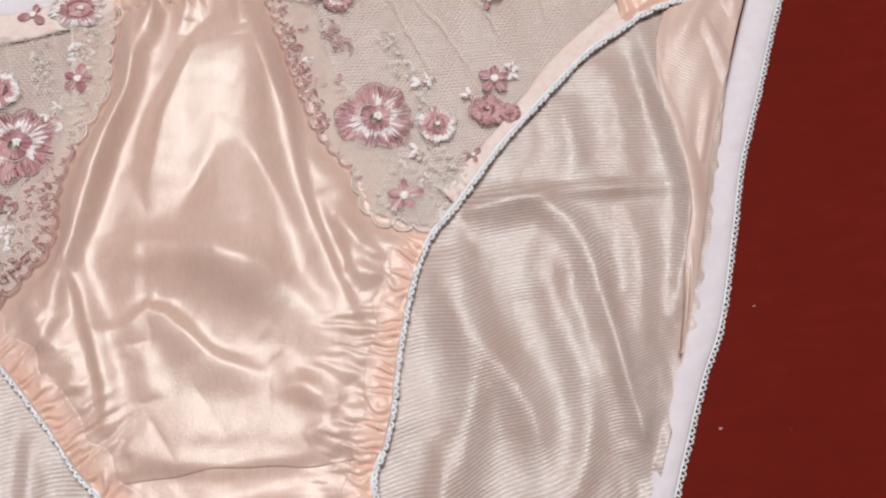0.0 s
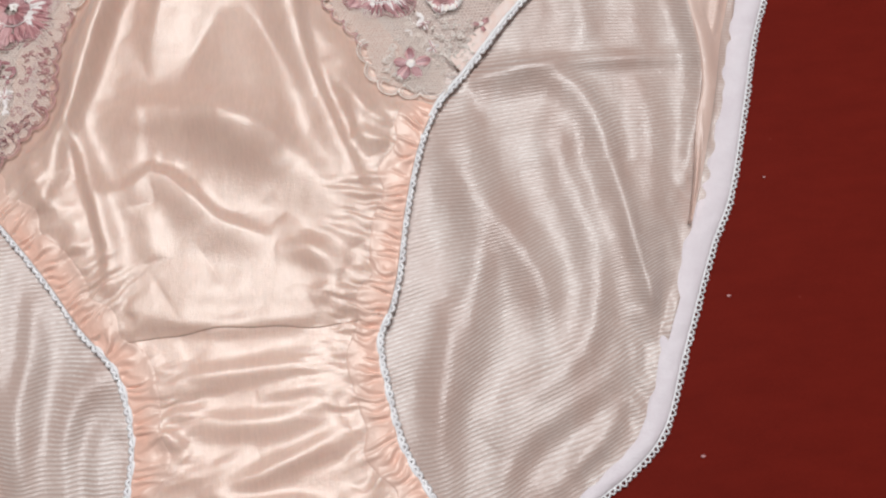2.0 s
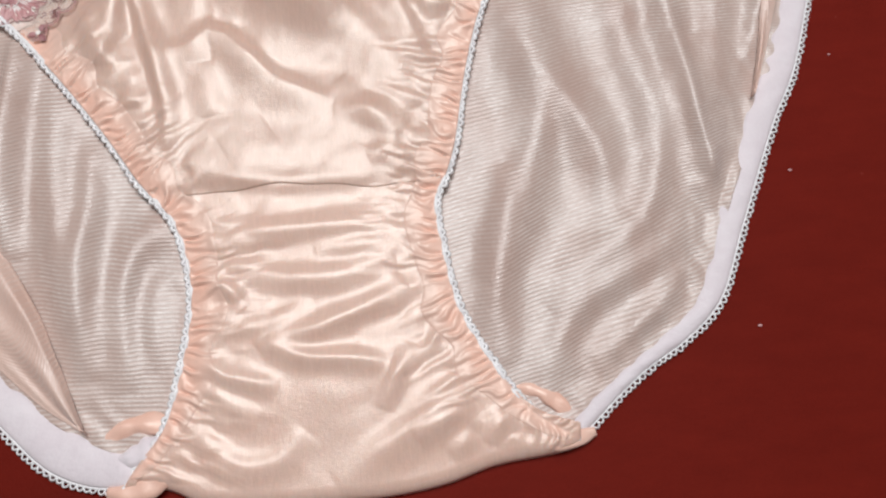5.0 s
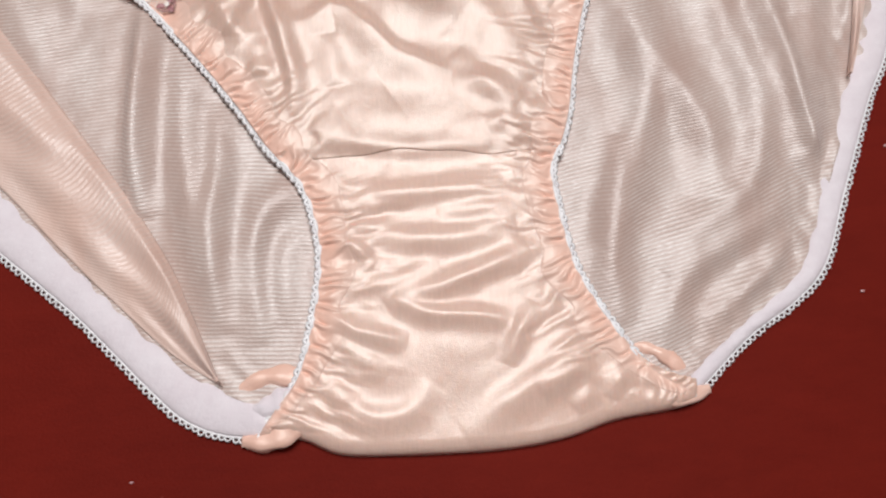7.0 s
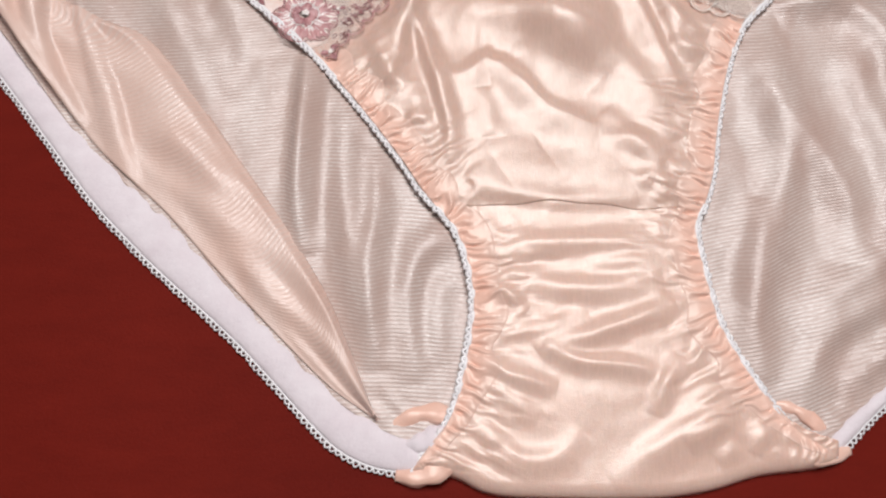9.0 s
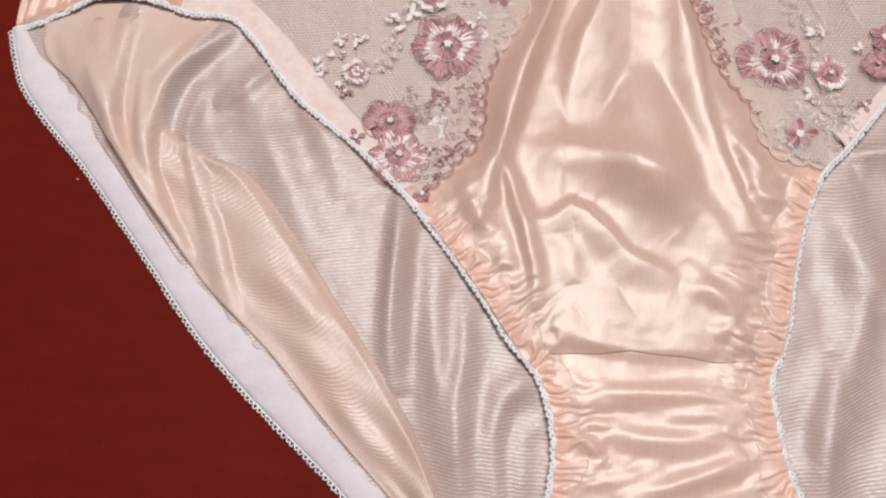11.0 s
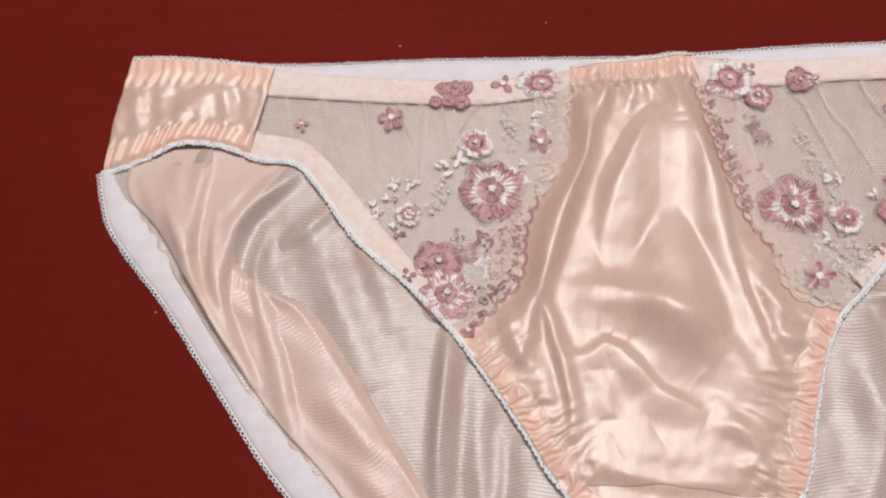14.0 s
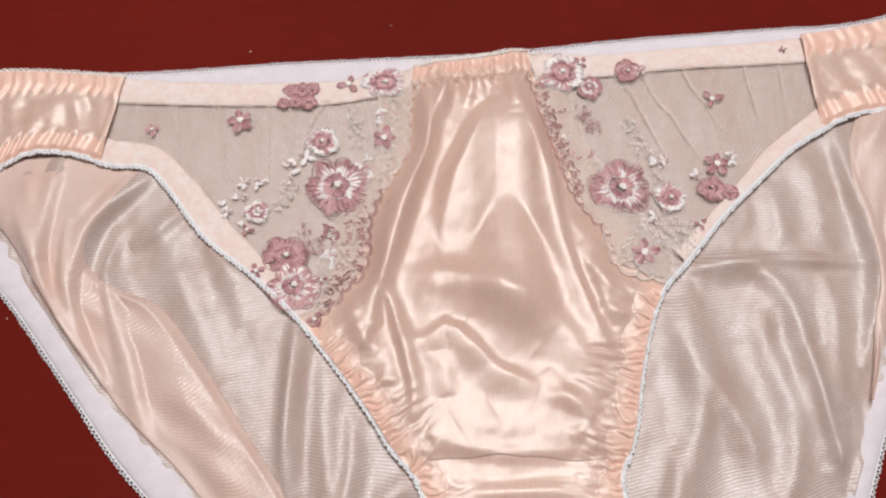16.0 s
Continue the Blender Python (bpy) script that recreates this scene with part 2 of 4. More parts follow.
def sheet(name, P, Z, rows, cols, material, parent, uv=None, thick=0.35, label=""):
    """A grid of cloth, rows x cols points."""
    v = np.c_[P, Z] * MM
    i = np.arange(rows * cols).reshape(rows, cols)
    f = np.stack([i[:-1, :-1], i[1:, :-1], i[1:, 1:], i[:-1, 1:]], -1).reshape(-1, 4)
    a, b, c = v[f[0, 0]], v[f[0, 1]], v[f[0, 3]]
    if np.cross(b - a, c - a)[2] < 0:
        f = f[:, ::-1]
    me = bpy.data.meshes.new(name)
    me.from_pydata(v.tolist(), [], f.tolist())
    me.polygons.foreach_set("use_smooth", np.ones(len(f), bool))
    layer = me.uv_layers.new(name="flow")
    layer.data.foreach_set("uv", (P if uv is None else uv)[f.ravel()].ravel().astype(np.float32))
    ob = part(name, me, material, parent, label)
    if thick:
        s = ob.modifiers.new("thickness", "SOLIDIFY")
        s.thickness, s.offset = thick * MM, -1
    return ob


def tube(bm, path, radius, sides=5, mat_index=0, closed=False):
    """A cord along 3D points."""
    p = np.array(path, float)
    n = len(p)
    rings = []
    for i in range(n):
        a = p[(i - 1) % n] if closed else p[max(i - 1, 0)]
        b = p[(i + 1) % n] if closed else p[min(i + 1, n - 1)]
        t = b - a
        t /= max(np.linalg.norm(t), 1e-9)
        up = np.array((0, 0, 1.0)) if abs(t[2]) < 0.9 else np.array((1.0, 0, 0))
        u = np.cross(t, up)
        u /= np.linalg.norm(u)
        w = np.cross(u, t)
        rings.append([bm.verts.new((p[i] + radius * (np.cos(g) * u + np.sin(g) * w)) * MM) for g in np.arange(sides) * 2 * np.pi / sides])
    for i in range(n if closed else n - 1):
        r, q = rings[i], rings[(i + 1) % n]
        for k in range(sides):
            f = bm.faces.new((r[k], r[(k + 1) % sides], q[(k + 1) % sides], q[k]))
            f.smooth, f.material_index = True, mat_index


# ---------------------------------------------------------------- room and table
def block(name, size, at, material, label, category, kind="structure", bevel=0.0):
    bm = bmesh.new()
    bmesh.ops.create_cube(bm, size=1, matrix=Matrix.Translation(at) @ Matrix.Diagonal((*size, 1)))
    if bevel:
        bmesh.ops.bevel(bm, geom=bm.edges[:], offset=bevel, segments=3, affect="EDGES", profile=0.5)
    return tagged(part(name, bm, material), label, category, kind=kind)


block("floor", (4.4, 4.4, 0.1), (0, 0, -0.80), FLOOR, "plain grey floor under the red table", "floor")
block("ceiling", (4.4, 4.4, 0.1), (0, 0, 1.95), WALL, "plain white ceiling of the room", "ceiling")
block("wall_north", (4.4, 0.1, 2.65), (0, 2.25, 0.575), WALL, "plain white plaster wall of the room", "wall")
block("wall_south", (4.4, 0.1, 2.65), (0, -2.25, 0.575), WALL, "plain white plaster wall of the room", "wall")
block("wall_east", (0.1, 4.6, 2.65), (2.25, 0, 0.575), WALL, "plain white plaster wall of the room", "wall")
block("wall_west", (0.1, 4.6, 2.65), (-2.25, 0, 0.575), WALL, "plain white plaster wall of the room", "wall")

table = tagged(new("table"), "dark red matt table carrying a pair of peach briefs", "table")
bm = bmesh.new()
bmesh.ops.create_cube(bm, size=1, matrix=Matrix.Translation((0, -0.05, -0.015)) @ Matrix.Diagonal((1.6, 1.1, 0.03, 1)))
bmesh.ops.bevel(bm, geom=bm.edges[:], offset=0.004, segments=3, affect="EDGES", profile=0.5)
part("tabletop", bm, RED, table)
for sx in (-0.72, 0.72):
    for sy in (-0.52, 0.42):
        bm = bmesh.new()
        bmesh.ops.create_cube(bm, size=1, matrix=Matrix.Translation((sx, sy, -0.39)) @ Matrix.Diagonal((0.06, 0.06, 0.72, 1)))
        bmesh.ops.bevel(bm, geom=bm.edges[:], offset=0.004, segments=2, affect="EDGES", profile=0.5)
        part("leg", bm, RED, table)

# ---------------------------------------------------------------- the briefs: plan
BAND_L_OUT = [(-203, 0), (-200, -9), (-195, -20.5), (-186.5, -31), (-176.5, -41.5), (-169.5, -48.5), (-153, -68), (-139, -85), (-125, -102), (-111, -116), (-101, -125),
              (-83, -140.3), (-72, -151), (-60.3, -163), (-51.5, -170.8), (-41.5, -175), (-30, -176)]
BAND_L_IN = [(-197, 0), (-194, -5), (-188, -11), (-176, -22), (-161, -41), (-143, -64), (-125, -86), (-103, -106), (-84, -126), (-69, -141), (-55, -154), (-42, -163), (-29, -169)]
BAND_R_OUT = [(205, 62), (199, 50), (189, 30), (177, 2), (166, -23), (159, -44), (149, -73), (140, -90), (127, -119), (119, -137), (109, -147), (95, -156), (80, -169)]
BAND_R_IN = [(194, 64), (188, 52), (179, 33), (168, 7), (161, -12), (153, -35), (148, -51), (140, -71), (133, -85), (127, -100), (120.5, -114), (116.5, -127), (109.5, -139.5),
             (95, -151), (84, -159.5), (74, -168)]
LEG_L = [(-202, 0), (-193, 3), (-185, 7), (-175, 13), (-165, 14), (-153, 12), (-142, 8), (-128, 7), (-118, -2), (-102, -22), (-82, -38), (-66, -53), (-51, -71), (-39, -87),
         (-31, -99), (-22, -110), (-18, -122), (-17, -134), (-20, -152), (-24, -164), (-33, -176)]
LEG_R = [(207, 52), (192, 43), (178, 38), (156, 35), (144, 31), (136, 26), (122, 17), (103, -1), (91, -13), (76, -31), (67, -41), (61, -54), (56, -72), (52, -92), (49, -101),
         (46, -108), (47, -120), (50, -136), (57, -150), (66, -163), (78, -171)]
LACE_L = [(-25, 54), (-28, 36), (-28, 16), (-36, -1), (-42, -17), (-43, -34), (-51, -45), (-61, -57)]
LACE_R = [(21, 61), (26, 33), (32, 14), (40, -8), (48, -21), (51, -32), (61, -36), (70, -38)]
BACK_TOP = [(-199, 49), (-137, 50), (-81, 55), (-36, 58), (8, 61), (52, 67), (84, 70.5), (131, 75), (155, 77), (178, 83), (204, 92)]

back_top, leg_l, leg_r = spline(BACK_TOP, 200), spline(LEG_L, 240), spline(LEG_R, 240)


def at_y(pts, y):
    """x of a falling line at the heights y."""
    p = spline(pts, 200)
    o = np.argsort(p[:, 1])
    return np.interp(y, p[o, 1], p[o, 0])


def lay(folds, h, left, right, *line):
    folds.append((list(line), h, left, right))


# heights of the two layers of cloth
# folds of the back, seen through the leg openings: height, reach to its two sides, line
BACK_FOLDS = []
# one side: tubes that hang from the hip, then long soft pleats
lay(BACK_FOLDS, 4.2, 2.2, 5, (-162, 14), (-162, -15), (-160, -36), (-152, -52), (-141, -68))
lay(BACK_FOLDS, 2.6, 3, 4, (-174, 8), (-168, -18), (-161, -34))
lay(BACK_FOLDS, 2.0, 3, 3, (-187, 2), (-177, -16), (-168, -30))
lay(BACK_FOLDS, 4.8, 2.4, 6, (-124, 7), (-134, -4), (-142, -13), (-147, -26), (-147, -46), (-140, -64), (-130, -80))
lay(BACK_FOLDS, 2.6, 3.5, 4, (-136, -34), (-131, -46), (-125, -64), (-119, -84), (-112, -98))
lay(BACK_FOLDS, 2.2, 6, 5, (-120, -14), (-112, -34), (-100, -58), (-90, -77))
lay(BACK_FOLDS, 1.6, 6, 5, (-104, -12), (-92, -34), (-84, -56))
lay(BACK_FOLDS, 4.4, 5, 2.0, (-66, -52), (-67, -75), (-67, -103), (-64, -118))
lay(BACK_FOLDS, 2.6, 5, 4, (-55, -64), (-54, -93), (-50, -122), (-45, -150))
lay(BACK_FOLDS, 2.2, 3.5, 3, (-45, -84), (-44, -104), (-45, -124), (-42, -150))
lay(BACK_FOLDS, 1.9, 3, 4.5, (-20, -111), (-27, -113), (-33, -119), (-35, -134), (-32, -153))
lay(BACK_FOLDS, 0.8, 3, 3, (-19, -124), (-25, -126), (-27, -135), (-25, -148))
lay(BACK_FOLDS, 2.0, 2.2, 2.6, (-152, 10), (-154, -14), (-152, -34), (-146, -52))
lay(BACK_FOLDS, 2.2, 2.6, 2.2, (-134, -16), (-137, -34), (-133, -52), (-126, -70))
lay(BACK_FOLDS, 1.8, 2.2, 2.6, (-180, 2), (-173, -14), (-166, -26), (-158, -44))
lay(BACK_FOLDS, 1.8, 2.4, 3.0, (-110, -6), (-121, -20), (-130, -26))
# the other side: a crossing crease, then curved pleats that run down to the leg band
lay(BACK_FOLDS, 1.5, 2.2, 2.2, (74, -33), (92, -31), (112, -29), (147, -30))
lay(BACK_FOLDS, 3.6, 3.5, 4.5, (78, -35), (92, -31.5), (103, -33), (110, -41), (114, -54), (114, -69), (115, -87), (117, -101), (121, -113))
lay(BACK_FOLDS, 3.2, 6.5, 2.2, (116, -62), (118, -86), (121, -103), (125, -118))
lay(BACK_FOLDS, 2.8, 5, 5, (73, -37), (76, -58), (80, -74), (89, -91), (92, -104), (90, -118))
lay(BACK_FOLDS, 2.2, 4.5, 5, (66, -46), (72, -66), (75, -84), (72, -99), (65, -121), (58, -131))
lay(BACK_FOLDS, 2.6, 4, 5, (105, -39), (101, -57), (104, -72), (107, -89), (105, -105), (98, -118), (85, -126), (73, -138))
lay(BACK_FOLDS, 1.8, 3.5, 4, (112, -108), (106, -122), (90, -132), (79, -140), (73, -151), (69, -161))
lay(BACK_FOLDS, 1.8, 4, 4, (66, -98), (62, -120), (60, -138), (61, -152))
lay(BACK_FOLDS, 1.6, 3, 4, (108, -128), (103, -138), (92, -147), (84, -154))
lay(BACK_FOLDS, 3.6, 4.5, 3, (141, 30), (143, 8), (146, -14), (147, -36), (142, -54), (136, -72))
lay(BACK_FOLDS, 2.4, 3, 3.5, (161, 38), (164, 20), (168, 3))
lay(BACK_FOLDS, 2.0, 3, 3, (174, 48), (174, 26))
lay(BACK_FOLDS, 1.6, 5, 4, (112, 4), (114, -12), (112, -26))
lay(BACK_FOLDS, 1.4, 5, 5, (128, 16), (130, -8), (127, -26))
lay(BACK_FOLDS, 1.6, 4, 4, (128, -34), (129, -50), (126, -70), (128, -84))
lay(BACK_FOLDS, 1, 3, 3, (-150, 20), (-146, 40))
# folds of the satin front and the gusset: height, reach to its two sides, line
FRONT_FOLDS = []
lay(FRONT_FOLDS, 5.2, 2.8, 4.2, (-9, 52), (-17, 35), (-21, 15), (-28, -8), (-34, -31), (-39, -48), (-41, -66))
lay(FRONT_FOLDS, 2, 4, 4, (-20, 46), (-26, 22), (-34, -2), (-43, -30), (-50, -46))
lay(FRONT_FOLDS, 2.6, 4, 6, (-31, -40), (-18, -37.5), (-2, -39), (14, -46), (25, -53), (35, -67), (42, -82))
lay(FRONT_FOLDS, 2.3, 2.2, 5.5, (-29, -62), (-19, -62), (-12, -57), (-4, -63), (5, -72), (20, -79))
lay(FRONT_FOLDS, 2.6, 2, 4.5, (23, 30), (26, 14), (30, -21), (36, -42), (42, -59), (46, -70))
lay(FRONT_FOLDS, 1.6, 2.5, 2, (41, -32), (49, -43), (55, -46))
lay(FRONT_FOLDS, 1.3, 2.2, 2.2, (42, -49), (53, -52))
lay(FRONT_FOLDS, 2.5, 3, 1.6, (-36, -36), (-30, -56), (-24, -79), (-24, -91))
lay(FRONT_FOLDS, 1.1, 3, 3, (-38, -60), (-31, -77), (-26, -89))
lay(FRONT_FOLDS, 0.8, 6, 6, (-9, -92), (3, -85))
lay(FRONT_FOLDS, 0.9, 3.2, 2.0, (-17, -99), (-11, -97.5), (-3, -100), (6, -101.5), (30, -101))
lay(FRONT_FOLDS, 1.0, 2.5, 3, (20, -82), (32, -82.5), (39, -88))
lay(FRONT_FOLDS, 0.8, 2, 2, (29, -96), (35, -93), (39, -98))
lay(FRONT_FOLDS, 1.1, 3, 3, (42, -13), (48, -29), (57, -38))
lay(FRONT_FOLDS, 1.5, 3, 2, (36, -24), (43, -40), (48, -56))
lay(FRONT_FOLDS, 1.6, 2.5, 2.5, (-48, -44), (-44, -58), (-38, -68))
lay(FRONT_FOLDS, 1.3, 3, 3, (14, 50), (15, 30))
lay(FRONT_FOLDS, 1.2, 3, 3, (0, 52), (-2, 38))
lay(FRONT_FOLDS, 1.2, 3, 4, (-14, -66), (-12, -82))
lay(FRONT_FOLDS, 1.1, 2.5, 3, (22, -72), (33, -86), (37, -92))
lay(FRONT_FOLDS, -1.2, 5, 5, (-5, -52), (6, -56), (18, -66))
lay(FRONT_FOLDS, 1.6, 2.4, 3, (-13, -115), (3, -114), (23, -113), (36, -111))
lay(FRONT_FOLDS, 1.6, 1.8, 2, (-16, -126), (-9, -128), (-3, -134))
lay(FRONT_FOLDS, 1.5, 2.5, 3, (-8, -123), (12, -127), (35, -124))
lay(FRONT_FOLDS, 1.9, 2.4, 2.4, (0, -145), (5, -142), (17, -139), (38, -131))
lay(FRONT_FOLDS, 1.8, 1.8, 2.2, (1, -143), (11, -147), (24, -148), (32, -150))
lay(FRONT_FOLDS, 1.5, 1.8, 2.2, (-16, -146), (-7, -151), (5, -154))
lay(FRONT_FOLDS, 1.3, 1.8, 2, (-15, -152), (-7, -158), (0, -162))
lay(FRONT_FOLDS, 1.8, 2.4, 3, (-15, -165), (-7, -172), (4, -172), (11, -165))
lay(FRONT_FOLDS, 2.2, 3, 4, (18, -178), (29, -171), (41, -163), (48, -153))
lay(FRONT_FOLDS, 1.5, 2, 2, (30, -161), (34, -152), (38, -145))
lay(FRONT_FOLDS, 1.5, 2.4, 2.4, (38, -169), (52, -160))
lay(FRONT_FOLDS, 1, 2, 2, (40, -118), (26, -119), (14, -120))
lay(FRONT_FOLDS, 1.2, 2, 2.4, (-12, -137), (0, -138), (14, -134))
lay(FRONT_FOLDS, 1.2, 2, 2, (56, -171), (60, -163))
lay(FRONT_FOLDS, 1.1, 2, 2, (46, -173), (52, -168))
lay(FRONT_FOLDS, 1.4, 1.8, 2.2, (-15, 52), (-13, 40), (-14, 28))
lay(FRONT_FOLDS, 1.2, 1.8, 1.8, (-4, 54), (-3, 42), (-5, 34))
lay(FRONT_FOLDS, 1, 1.6, 1.8, (5, 56), (6, 46), (7, 38))
lay(FRONT_FOLDS, 1.4, 2, 1.8, (12, 58), (13, 46), (15, 34))
lay(FRONT_FOLDS, 1.3, 2, 2.2, (-22, 50), (-23, 34), (-27, 18))


def gathers(d, s, seed, pitch=2.5, reach=15.0):
    """The puckers that elastic draws along an edge: short, uneven, running together away from it."""
    zig = np.abs(((d / 3.8 + 0.3 * np.sin(s * 0.3 + seed)) % 2) - 1)
    drift = 1.9 * np.sin(s * 0.23 + seed) + 1.2 * np.sin(s * 0.61 + 2 * seed) + 2.4 * np.sin(s * 0.105 + 4 * seed) + 0.8 * np.sin(s * 1.13 + seed)
    w = 2 * np.pi * (s + 0.4 * zig + (0.3 * np.sin(s * 0.17 + seed)) * d) / pitch + drift + 0.9 * np.sin(d * 0.8 + s * 0.37) + 0.6 * np.sin(d * 0.5 - s * 0.71)
    long = reach * (0.75 + 0.35 * np.sin(s * 0.37 + 3 * seed) + 0.3 * np.sin(s * 0.91))
    near = smooth(d, 0, 1.6) * (1 - smooth(d, 0.3 * long, long))
    far = smooth(d, 4, 9) * (1 - smooth(d, 9, 19 + 11 * np.sin(s * 0.29 + seed) ** 2))
    rough = 0.62 + 0.38 * np.sin(s * 0.83 + seed) * np.sin(d * 0.6 + s * 0.31)
    merge = smooth(d, 3, 9)
    crimp = (1 - 0.7 * merge) * (np.sin(w) + 0.35 * np.sin(1.7 * w + 0.7 * d)) + (0.4 + 0.5 * merge) * np.sin(w * 0.53 + d * 0.3 + seed)
    return 0.58 * near * rough * crimp + 0.3 * far * np.sin(w * 0.40 + 1.3 * np.sin(s * 0.19))


FRONT_AREA = np.vstack([spline(LEG_L, 80), spline(LEG_R, 80)[::-1], [(204, 92), (-199, 49)]])


def inside(P, poly):
    q = np.array(poly, float)
    hit = np.zeros(len(P), bool)
    for (x0, y0), (x1, y1) in zip(q, np.roll(q, -1, 0)):
        if y0 != y1:
            hit ^= ((y0 > P[:, 1]) != (y1 > P[:, 1])) & (P[:, 0] < (x1 - x0) * (P[:, 1] - y0) / (y1 - y0) + x0)
    return hit


def back_z(P):
    z = 1.8 + 0.7 * cloth_noise(P, 30, 3) + 0.2 * cloth_noise(P, 11, 4)
    for line, h, a, b in BACK_FOLDS:
        z = z + 1.32 * fold(P, line, h, 1.2 * a, 1.2 * b)
    away = np.minimum(nearest(P, leg_l)[0], nearest(P, leg_r)[0])
    limit = np.where(inside(P, FRONT_AREA), 2.9, 3.4 + 6.5 * smooth(away, 0, 9))
    z = limit - np.logaddexp(0, (limit - z) * 1.6) / 1.6 * 1.0
    return np.maximum(z, np.where(inside(P, FRONT_AREA) & (P[:, 1] > -60), 2.5, 0.8))


def ease(x, k=1.8):
    return np.logaddexp(0, x / k) * k


def swell(P):
    """The broad billow of satin below the waist and the hollow under it."""
    x, y = P[:, 0], P[:, 1]
    hem = spline([(-30, -16), (-22, -18), (-17, -22), (-13, -28), (-4, -25), (4, -10), (8, -5), (15, -7), (24, -24), (33, -39)], 60)
    low = np.interp(x, hem[:, 0], hem[:, 1])
    z = 0.13 * ease(y - low, 1.2) + 0.17 * ease(low - y, 1.2) - 0.25 * ease(y - 26, 4) - 0.30 * ease(-41 - y) + 0.15 * ease(-57 - y, 3)
    rim = np.interp(y, [-60, -20, 5, 27, 40], [-19, -17, -12, -2, 8])
    ebb = smooth(-y, 20, 42)
    side = smooth(x - rim, -5 - 6 * ebb, 4 + 9 * ebb) * (1 - smooth(x, 21, 33))
    return side * np.maximum(z, -1) * smooth(y, -72, -50) * (1 - smooth(y, 24, 54))


def front_z(P):
    z = 5.8 + swell(P) + 0.4 * cloth_noise(P, 22, 7) + 0.10 * cloth_noise(P, 8, 8)
    for line, h, a, b in FRONT_FOLDS:
        z = z + fold(P, line, h * (1.0 if line[0][1] < -104 else 0.95), a * 1.25, b * 1.25)
    for line, seed in ((leg_l, 1.0), (leg_r, 2.2)):
        d, s, _ = nearest(P, line)
        z = z * smooth(d, -6, 5) + 4.0 * (1 - smooth(d, -6, 5)) + gathers(d, s, seed)
    for line in (spline(LACE_L, 40), spline(LACE_R, 40)):
        d, _, side = nearest(P, line)
        under = d * np.where(side * (1 if line[0, 0] < 0 else -1) > 0, 1, 0)
        z = 3.35 + (z - 3.35) * smooth(under, 0, 9)
    low = 0.72 + 0.28 * smooth(P[:, 1], -178, -150)
    return 1.0 + (np.maximum(z, 3.3) - 1.0) * low


briefs = tagged(new("briefs"), "peach satin and lace briefs laid flat on the red table", "underwear")

# back of the briefs, seen from its inner side
rows, cols = 300, 440
v = np.linspace(0, 1, rows)[:, None] * np.ones(cols)
u = np.linspace(0, 1, cols)[None] * np.ones((rows, 1))
yy = 60 - v * (60 + 170)
left = np.where(yy > 0, -199 + 0 * yy, at_y(BAND_L_IN, yy) - 3)
right = np.where(yy > 62, 200 + 0 * yy, at_y(BAND_R_IN, yy) + 3)
xx = left + (right - left) * u
yy = yy + (np.interp(xx, back_top[:, 0], back_top[:, 1]) - 60) * np.clip(1 - v / 0.5, 0, 1)
P = np.c_[xx.ravel(), yy.ravel()]
zb = back_z(P)
edge = np.minimum(nearest(P, spline(BAND_L_IN, 120))[0], nearest(P, spline(BAND_R_IN, 120))[0])
zb = 1.9 + (zb - 1.9) * smooth(edge, -1.0, 7.0) + 0.5 * cloth_noise(P, 7, 41) * (1 - smooth(edge, 3, 12))
flow = np.c_[P[:, 0] * 1.0, P[:, 1] + 0.75 * zb + smooth(P[:, 0], 20, 50) * (0.1 * (P[:, 0] - 90) * smooth(P[:, 1], -50, -10) - 0.24 * (P[:, 0] - 60) * smooth(-P[:, 1], 50, 110)) + 4 * np.sin(P[:, 0] * 0.035)]
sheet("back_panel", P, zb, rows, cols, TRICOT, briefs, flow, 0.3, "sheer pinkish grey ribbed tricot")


def strip(name, outer, inner, n, m, material, height, uv_scale=1.0, thick=0.5, label=""):
    """A band of cloth between two lines of the plan."""
    a, b = spline(outer, n), spline(inner, n)
    k = np.linspace(0, 1, m)
    P = (a[:, None] * (1 - k[None, :, None]) + b[:, None] * k[None, :, None]).reshape(-1, 2)
    s = np.r_[0, np.cumsum(np.hypot(*np.diff((a + b) / 2, axis=0).T))]
    S, K = np.repeat(s, m), np.tile(k, n)
    return sheet(name, P, height(P, S, K), n, m, material, briefs, np.c_[S, K * 10] * uv_scale, thick, label)


def picot(name, line, heights, pitch, loop, cord, side, label="white looped picot edging", drop=0.0, material=None, parent=None):
    """A cord with a row of small loops on one side."""
    bm = bmesh.new()
    p = np.c_[line, heights]
    tube(bm, p, cord, 5)
    s = np.r_[0, np.cumsum(np.hypot(*np.diff(line, axis=0).T))]
    rng = random.Random(len(line))
    for c in np.arange(pitch * 0.5, s[-1] - pitch * 0.5, pitch):
        c += rng.uniform(-0.12, 0.12) * pitch
        q = lambda k: np.array([np.interp(c + k, s, p[:, j]) for j in range(3)])
        o, t = q(0), q(0.5) - q(-0.5)
        t /= np.linalg.norm(t)
        nrm = np.array((-t[1], t[0], 0)) * side
        h = loop * rng.uniform(0.85, 1.15)
        arc = [o + t * (0.46 * pitch * np.cos(g)) + nrm * (h * np.sin(g)) + np.array((0, 0, 0.15 * np.sin(g) - drop * np.sin(g))) for g in np.linspace(0, np.pi, 7)]
        tube(bm, arc, cord * 0.78, 4)
    return part(name, bm, material or CORD, parent or briefs, label)


